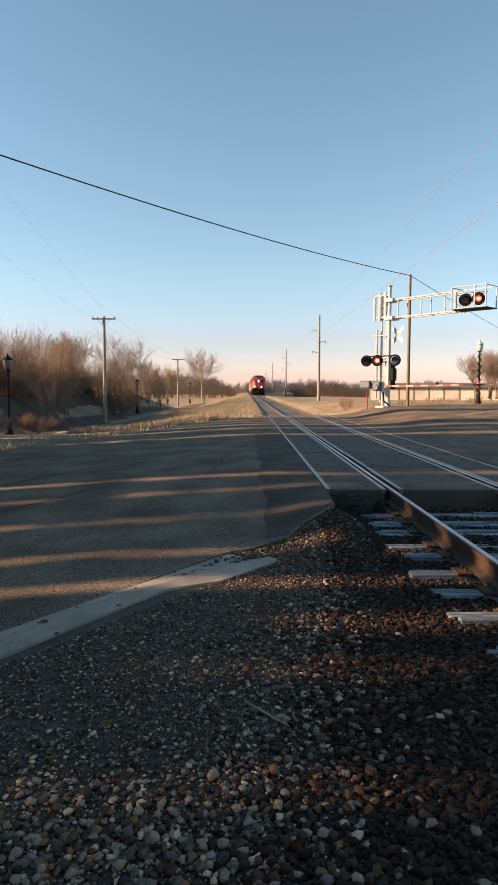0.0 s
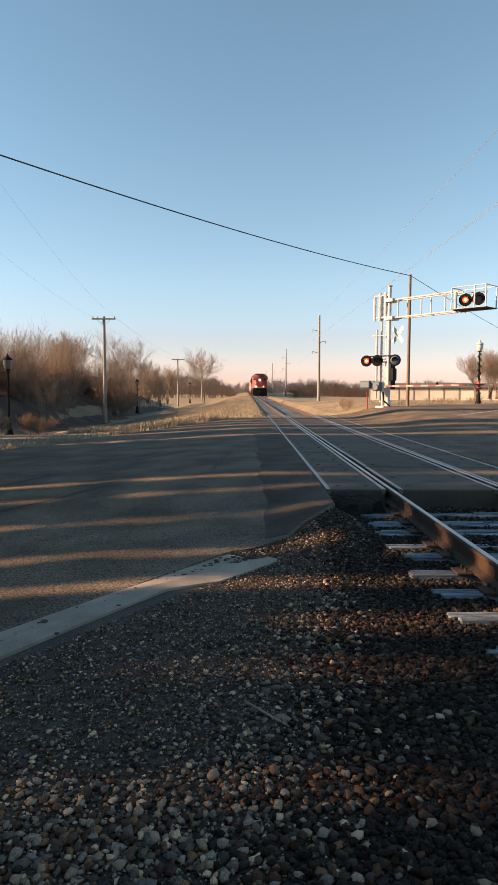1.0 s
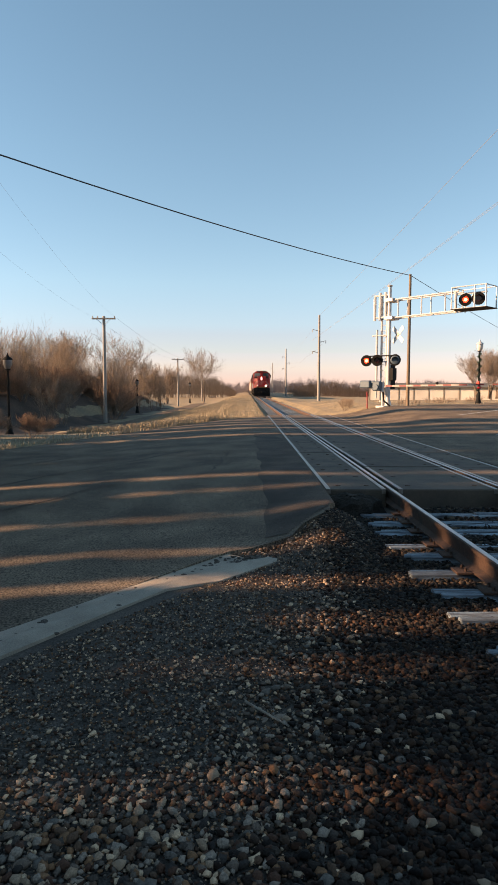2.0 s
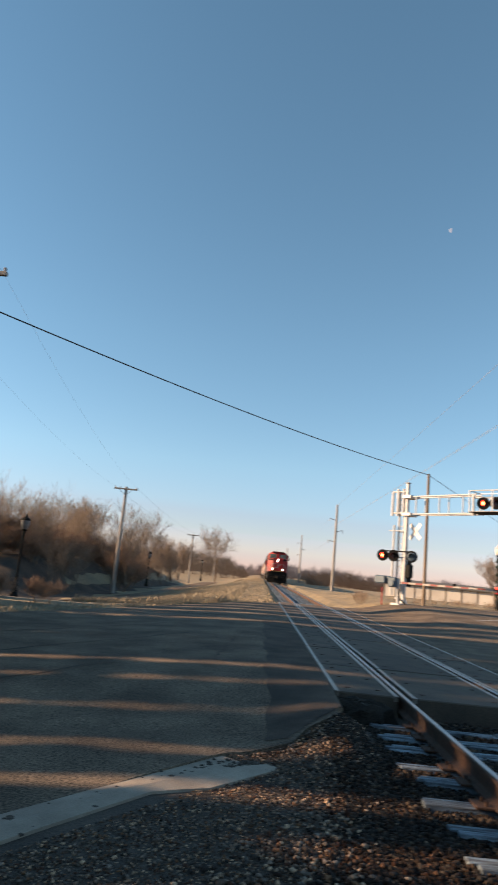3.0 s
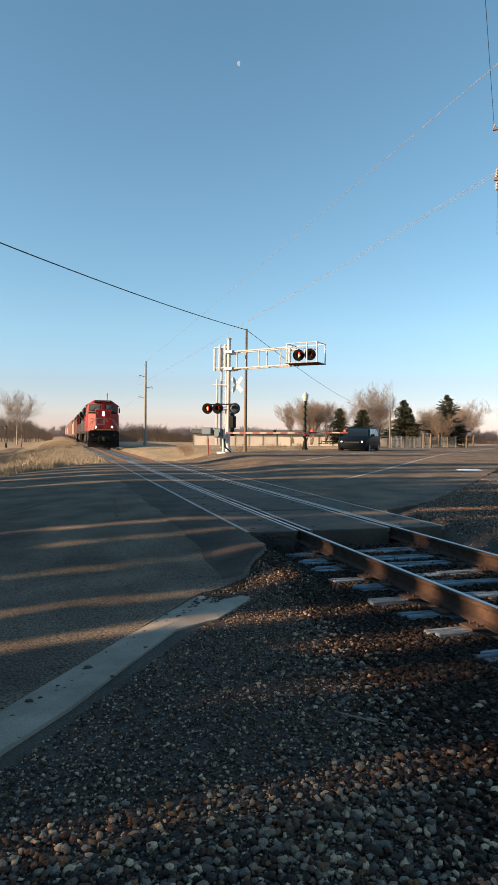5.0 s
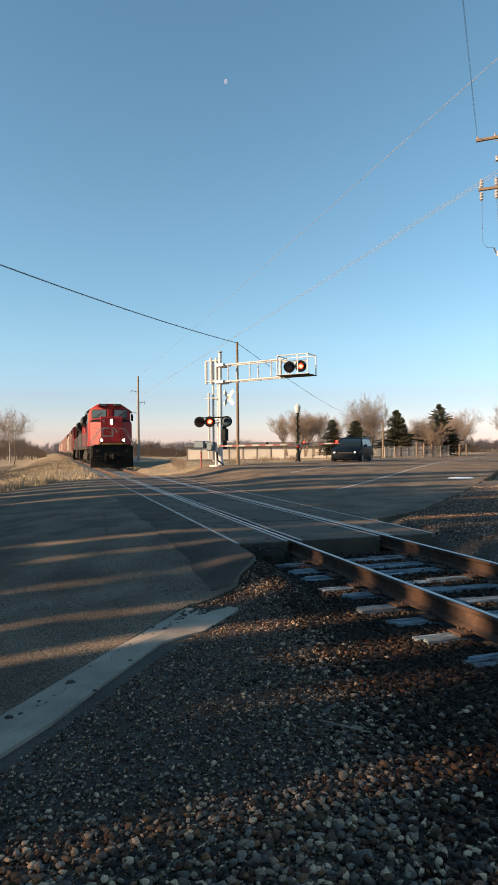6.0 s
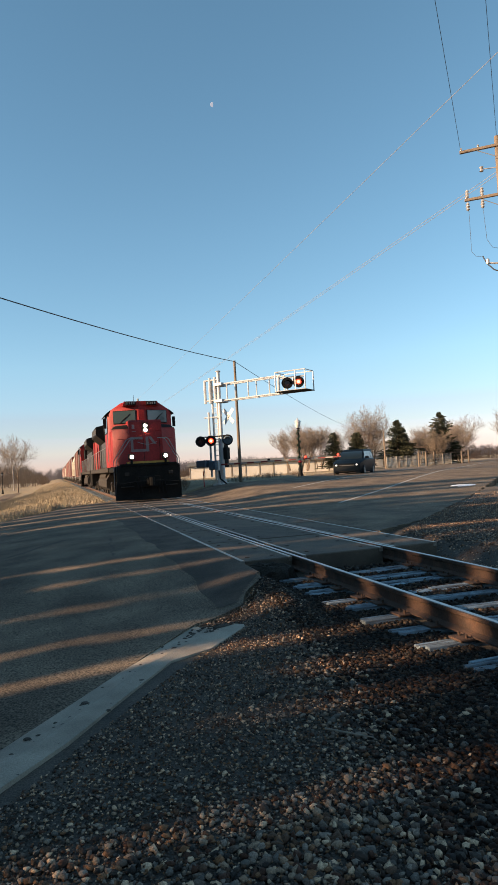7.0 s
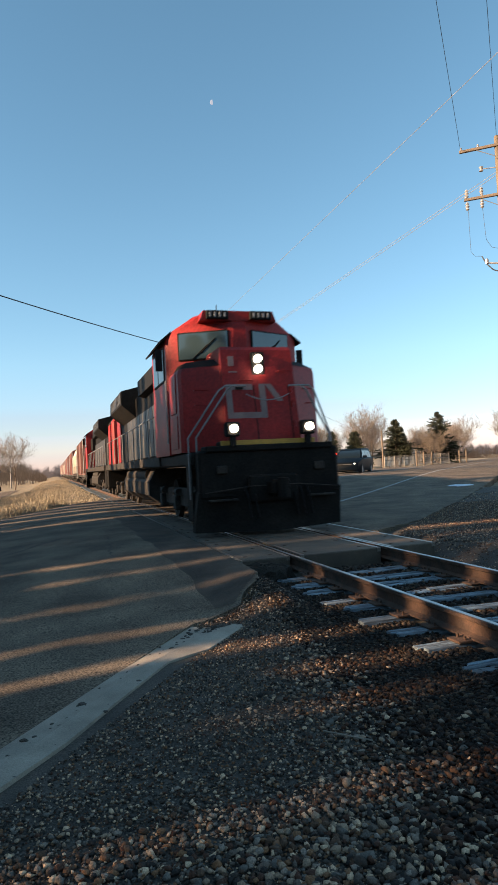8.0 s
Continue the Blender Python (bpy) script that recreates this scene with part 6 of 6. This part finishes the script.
    keep = w > road_edges(s)[1] + 0.15
    grass("verge_grass", "tan dry grass on the far verge", int(keep.sum()), x[keep], y[keep], 0.04, 0.13, 3)
    n = 5000
    x, y = q.uniform(-16, -7, n), q.uniform(15, 26, n)
    s, w = road_sw(x, y)
    keep = (w > road_edges(s)[1] + 0.05) & (w < road_edges(s)[1] + 2.4)
    grass("edge_grass", "short pale grass along the road edge", int(keep.sum()), x[keep], y[keep], 0.03, 0.16, 4)
    # weeds by the signal
    wd = bare_tree("bush", "thin dry weeds by the crossing signal", 91, 1.3, 16, 0.9, 1, (3,), 0.010, M_TWIG, 0.006, 0.5)
    put_copies(wd, [(6.0 + 0.75 * i + 0.3 * math.sin(i * 5), 36.3 + 0.9 * i + math.sin(i * 3.1), float(land(6 + i, 37 + i)) - 0.05, i * 50, 0.26 + 0.2 * abs(math.sin(i * 1.7))) for i in range(12)] + [(2.9 + 0.3 * i, 36 + 1.9 * i, 0.2, i * 40, 0.5) for i in range(8)], "dry weeds")


# ---- path, long building, fence, houses, car
def build_far_things():
    k = Kit()
    pts = [(-12.0, 29.0), (-12.6, 34), (-12.2, 42), (-11.2, 52), (-10.8, 66), (-11.2, 84), (-11.4, 120)]
    vs, fs = [], []
    for i, (x, y) in enumerate(pts):
        for o in (-1.3, -0.4, 0.4, 1.3):
            vs.append((x + o, y, float(land(x + o, y)) + 0.04))
        if i:
            fs += [(4 * i - 4 + j, 4 * i - 3 + j, 4 * i + 1 + j, 4 * i + j) for j in range(3)]
    k.add(vs, fs)
    # litter sheet coloured dark to carry the shade lying on the bank
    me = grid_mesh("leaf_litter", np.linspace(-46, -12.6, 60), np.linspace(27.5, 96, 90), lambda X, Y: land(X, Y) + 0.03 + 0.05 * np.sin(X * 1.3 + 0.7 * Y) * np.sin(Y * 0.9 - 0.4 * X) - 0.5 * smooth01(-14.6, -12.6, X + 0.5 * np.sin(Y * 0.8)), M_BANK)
    tagged(new("leaf_litter", me), "brown leaf litter and soil under brush, darkened with bank shade", "ground", kind="structure")
    tagged(part("path", k, M_ASPHALT), "narrow grey asphalt path through brush", "path", kind="structure")

    # long low pale building
    y0, xa, xb, zb = 0.0, 0.0, 44.0, 0.0
    b = thing("long_building", "long low pale metal-sided building with dark roof", "building", pose(18.3, 110.0, -0.35, 0, 0, -15))
    part("wall", Kit().box(xa, xb, y0 + 0.1, y0 + 9, zb - 0.8, zb + 2.1, 0.02), M_WALLWHITE, b)
    part("roof", Kit().prism([(y0 - 0.4, zb + 2.05), (y0 + 4.6, zb + 2.75), (y0 + 9.4, zb + 2.05), (y0 + 9.4, zb + 2.2), (y0 + 4.6, zb + 2.9), (y0 - 0.4, zb + 2.2)], xa - 0.5, xb + 0.5, "x"), M_ROOFDARK, b)
    n = 18
    for i in range(n):
        u = xa + (xb - xa) * i / n
        part("wall_panel", Kit().box(u + 0.12, u + (xb - xa) / n - 0.12, y0 - 0.02, y0 + 0.12, zb - 0.3, zb + 2.0, 0.03), M_WALLWHITE, b)
        part("pilaster", Kit().box(u - 0.08, u + 0.08, y0 - 0.06, y0 + 0.1, zb - 0.6, zb + 2.1, 0.02), M_FENCE, b)

    # slatted fence by the trees
    f = thing("fence", "pale weathered picket fence along the trees", "fence")
    me = Kit().box(-0.05, 0.05, -0.015, 0.015, 0, 1.45, 0.01).mesh("slat", M_FENCE, 0)
    for i in range(58):
        t = i / 57
        x, y = 34.8 + 13.2 * t, 70.0 + 6.0 * t
        part("slat", me, None, f, at=pose(x, y, float(land(x, y)) + 0.05, 0, 0, 24))
    for i in range(8):
        t = i / 7
        x, y = 34.8 + 13.2 * t, 70.0 + 6.0 * t
        part("post", Kit().tube((x, y + 0.06, float(land(x, y)) - 0.2), (x, y + 0.06, float(land(x, y)) + 1.5), 0.07, n=8), M_FENCE, f)
    za = float(land(34.8, 70)) + 0.95
    part("fence_rail", Kit().tube((34.8, 70.03, za), (48.0, 76.03, za), 0.04, n=5), M_FENCE, f)
    for x, y, h in ((39.2, 70, 1.9), (41.2, 71.5, 1.8), (34.0, 69, 4.6), (48.6, 74.5, 1.7), (50.4, 75.5, 1.7), (44.0, 74, 1.8)):
        g = thing("timber_post", "weathered timber post by the roadside", "post", pose(x, y, float(land(x, y))), "roadside posts")
        part("post_shaft", Kit().tube((0, 0, -0.3), (0, 0, h), 0.12, 0.10, 8), M_POLE, g)
    for x, y, w in ((57.5, 106, 8), (66.5, 112, 7)):
        h = thing("house", "small pale bungalow behind trees", "house", pose(x, y, 0.2), "houses behind the trees")
        part("wall", Kit().box(-w / 2, w / 2, 0, 6, -0.3, 2.5, 0.02), M_WALLWHITE, h)
        part("roof", Kit().prism([(-w / 2 - 0.4, 2.45), (0, 4.3), (w / 2 + 0.4, 2.45), (w / 2 + 0.4, 2.6), (0, 4.5), (-w / 2 - 0.4, 2.6)], -0.4, 6.4, "y"), M_ROOFDARK, h)
        for u in (-w / 4, w / 4):
            wf = part("window", Kit().box(u - 0.5, u + 0.5, -0.03, 0.02, 1.0, 2.0, 0.02), M_WHITE_METAL, h)
            part("pane", Kit().box(u - 0.42, u + 0.42, -0.04, -0.02, 1.08, 1.92, 0.005), M_GLASS, wf)
    build_car(15.3, 39.2, 0.33, -38)
    # moon: the lit half
    k = Kit()
    c = Vector((540.7, 2000, 1199)) * 1.0
    d = c.normalized()
    s = d.cross(Vector((0, 0, 1))).normalized()
    u = s.cross(d)
    n = 16
    rim = [(-math.sin(math.pi * i / n), math.cos(math.pi * i / n)) for i in range(n + 1)]
    inner = [(0.28 * math.sin(math.pi * i / n), math.cos(math.pi * i / n)) for i in range(n, -1, -1)]
    R = 7.5
    ring = [(a, b) for a, b in rim + inner[1:-1]]
    k.loft([[tuple(c + (s * a + u * b) * R) for a, b in ring], [tuple(c - d * 3 + (s * a + u * b) * R * 0.8) for a, b in ring]])
    tagged(part("moon", k, M_MOON), "pale gibbous daytime moon in clear sky", "moon")


def build_car(x, y, z, turn):
    """A minivan; its own front is -y."""
    th = thing("minivan", "dark blue minivan waiting with headlights on", "car", pose(x, y, z, 0, 0, turn))
    def ring(yy, zb, zs, zt, hb, ht):
        return [(-hb * 0.94, yy, zb), (-hb, yy, zb + 0.2), (-hb, yy, zs), (-ht, yy, zt), (ht, yy, zt), (hb, yy, zs), (hb, yy, zb + 0.2), (hb * 0.94, yy, zb)]
    body = Kit().loft([ring(-2.5, 0.35, 0.62, 0.66, 0.72, 0.66), ring(-2.42, 0.26, 0.76, 0.82, 0.88, 0.80), ring(-1.9, 0.22, 0.92, 1.0, 0.97, 0.86), ring(-1.25, 0.22, 1.0, 1.10, 0.99, 0.86), ring(0.2, 0.22, 1.02, 1.10, 1.0, 0.88), ring(2.2, 0.24, 1.04, 1.12, 0.99, 0.88), ring(2.5, 0.35, 1.0, 1.08, 0.92, 0.84)])
    part("body", body, M_CARPAINT, th, smooth=40)
    cab = Kit().loft([[(-0.88, -1.32, 1.04), (0.88, -1.32, 1.04), (0.9, 2.42, 1.06), (-0.9, 2.42, 1.06)], [(-0.74, -0.42, 1.62), (0.74, -0.42, 1.62), (0.76, 2.22, 1.66), (-0.76, 2.22, 1.66)], [(-0.66, -0.15, 1.72), (0.66, -0.15, 1.72), (0.68, 2.05, 1.75), (-0.68, 2.05, 1.75)]])
    part("roof_and_pillars", cab, M_CARPAINT, th, smooth=30)
    part("windscreen", Kit().loft([[(-0.80, -1.27, 1.09), (0.80, -1.27, 1.09), (0.80, -1.24, 1.09), (-0.80, -1.24, 1.09)], [(-0.69, -0.48, 1.60), (0.69, -0.48, 1.60), (0.69, -0.42, 1.60), (-0.69, -0.42, 1.60)]]), M_CARGLASS, th)
    for s in (-1, 1):
        for a, b in ((-0.7, 0.25), (0.32, 1.3), (1.38, 2.1)):
            part("side_window", Kit().loft([[(s * 0.895, a - (0.25 if a < 0 else 0), 1.12), (s * 0.895, b, 1.12), (s * 0.85, b, 1.12), (s * 0.85, a - (0.25 if a < 0 else 0), 1.12)], [(s * 0.775, a + (0.2 if a < 0 else 0), 1.58), (s * 0.775, b, 1.58), (s * 0.73, b, 1.58), (s * 0.73, a + (0.2 if a < 0 else 0), 1.58)]]), M_CARGLASS, th)
        hl = part("headlight", Kit().loft([[(s * 0.52, -2.43, 0.62), (s * 0.86, -2.22, 0.64), (s * 0.88, -2.1, 0.80), (s * 0.55, -2.36, 0.78)], [(s * 0.52, -2.36, 0.62), (s * 0.84, -2.15, 0.64), (s * 0.86, -2.05, 0.80), (s * 0.55, -2.3, 0.78)]]), M_LAMPGLASS, th, "clear headlight")
        part("bulb", Kit().ball((s * 0.66, -2.42, 0.71), 0.075, 10), M_CARLIGHT, hl, "lit headlight bulb")
        part("mirror", Kit().box(s * 1.05 - 0.12, s * 1.05 + 0.12, -0.95, -0.8, 1.08, 1.24, 0.03), M_CARPAINT, th)
        for yy in (-1.62, 1.45):
            w = part("wheel", Kit().tube((s * 0.78, yy, 0.34), (s * 1.0, yy, 0.34), 0.34, n=20), M_TYRE, th)
            part("rim", Kit().tube((s * 0.99, yy, 0.34), (s * 1.008, yy, 0.34), 0.21, n=14), M_ALLOY, w)
        part("tail_light", Kit().box(s * 0.86 - 0.06, s * 0.86 + 0.06, 2.42, 2.5, 0.85, 1.1, 0.01), M_REDDARK, th)
        part("fog_lamp", Kit().tube((s * 0.62, -2.46, 0.42), (s * 0.62, -2.4, 0.42), 0.06, n=10), M_LAMPGLASS, th)
    part("grille", Kit().box(-0.5, 0.5, -2.5, -2.42, 0.62, 0.76, 0.02), M_BLACK, th)
    part("chrome_strip", Kit().box(-0.48, 0.48, -2.515, -2.49, 0.68, 0.71, 0.005), M_ALLOY, th)
    part("lower_grille", Kit().box(-0.55, 0.55, -2.49, -2.42, 0.3, 0.48, 0.02), M_BLACK, th)


build_plants()
build_far_things()


# ---- what moves
def motions():
    steps = [i * 0.1 for i in range(81)]
    for ob, y, turn in train:
        walk(ob, [(t, pose(0, HALT + y + SPEED * (8.0 - t), 0, 0, 0, turn)) for t in steps])
    for ws, y, r, way in spinning:
        rate = way * math.degrees(SPEED / r) / FPS
        walk(ws, [(i / FPS, pose(0, y, r, i * rate)) for i in range(241)])
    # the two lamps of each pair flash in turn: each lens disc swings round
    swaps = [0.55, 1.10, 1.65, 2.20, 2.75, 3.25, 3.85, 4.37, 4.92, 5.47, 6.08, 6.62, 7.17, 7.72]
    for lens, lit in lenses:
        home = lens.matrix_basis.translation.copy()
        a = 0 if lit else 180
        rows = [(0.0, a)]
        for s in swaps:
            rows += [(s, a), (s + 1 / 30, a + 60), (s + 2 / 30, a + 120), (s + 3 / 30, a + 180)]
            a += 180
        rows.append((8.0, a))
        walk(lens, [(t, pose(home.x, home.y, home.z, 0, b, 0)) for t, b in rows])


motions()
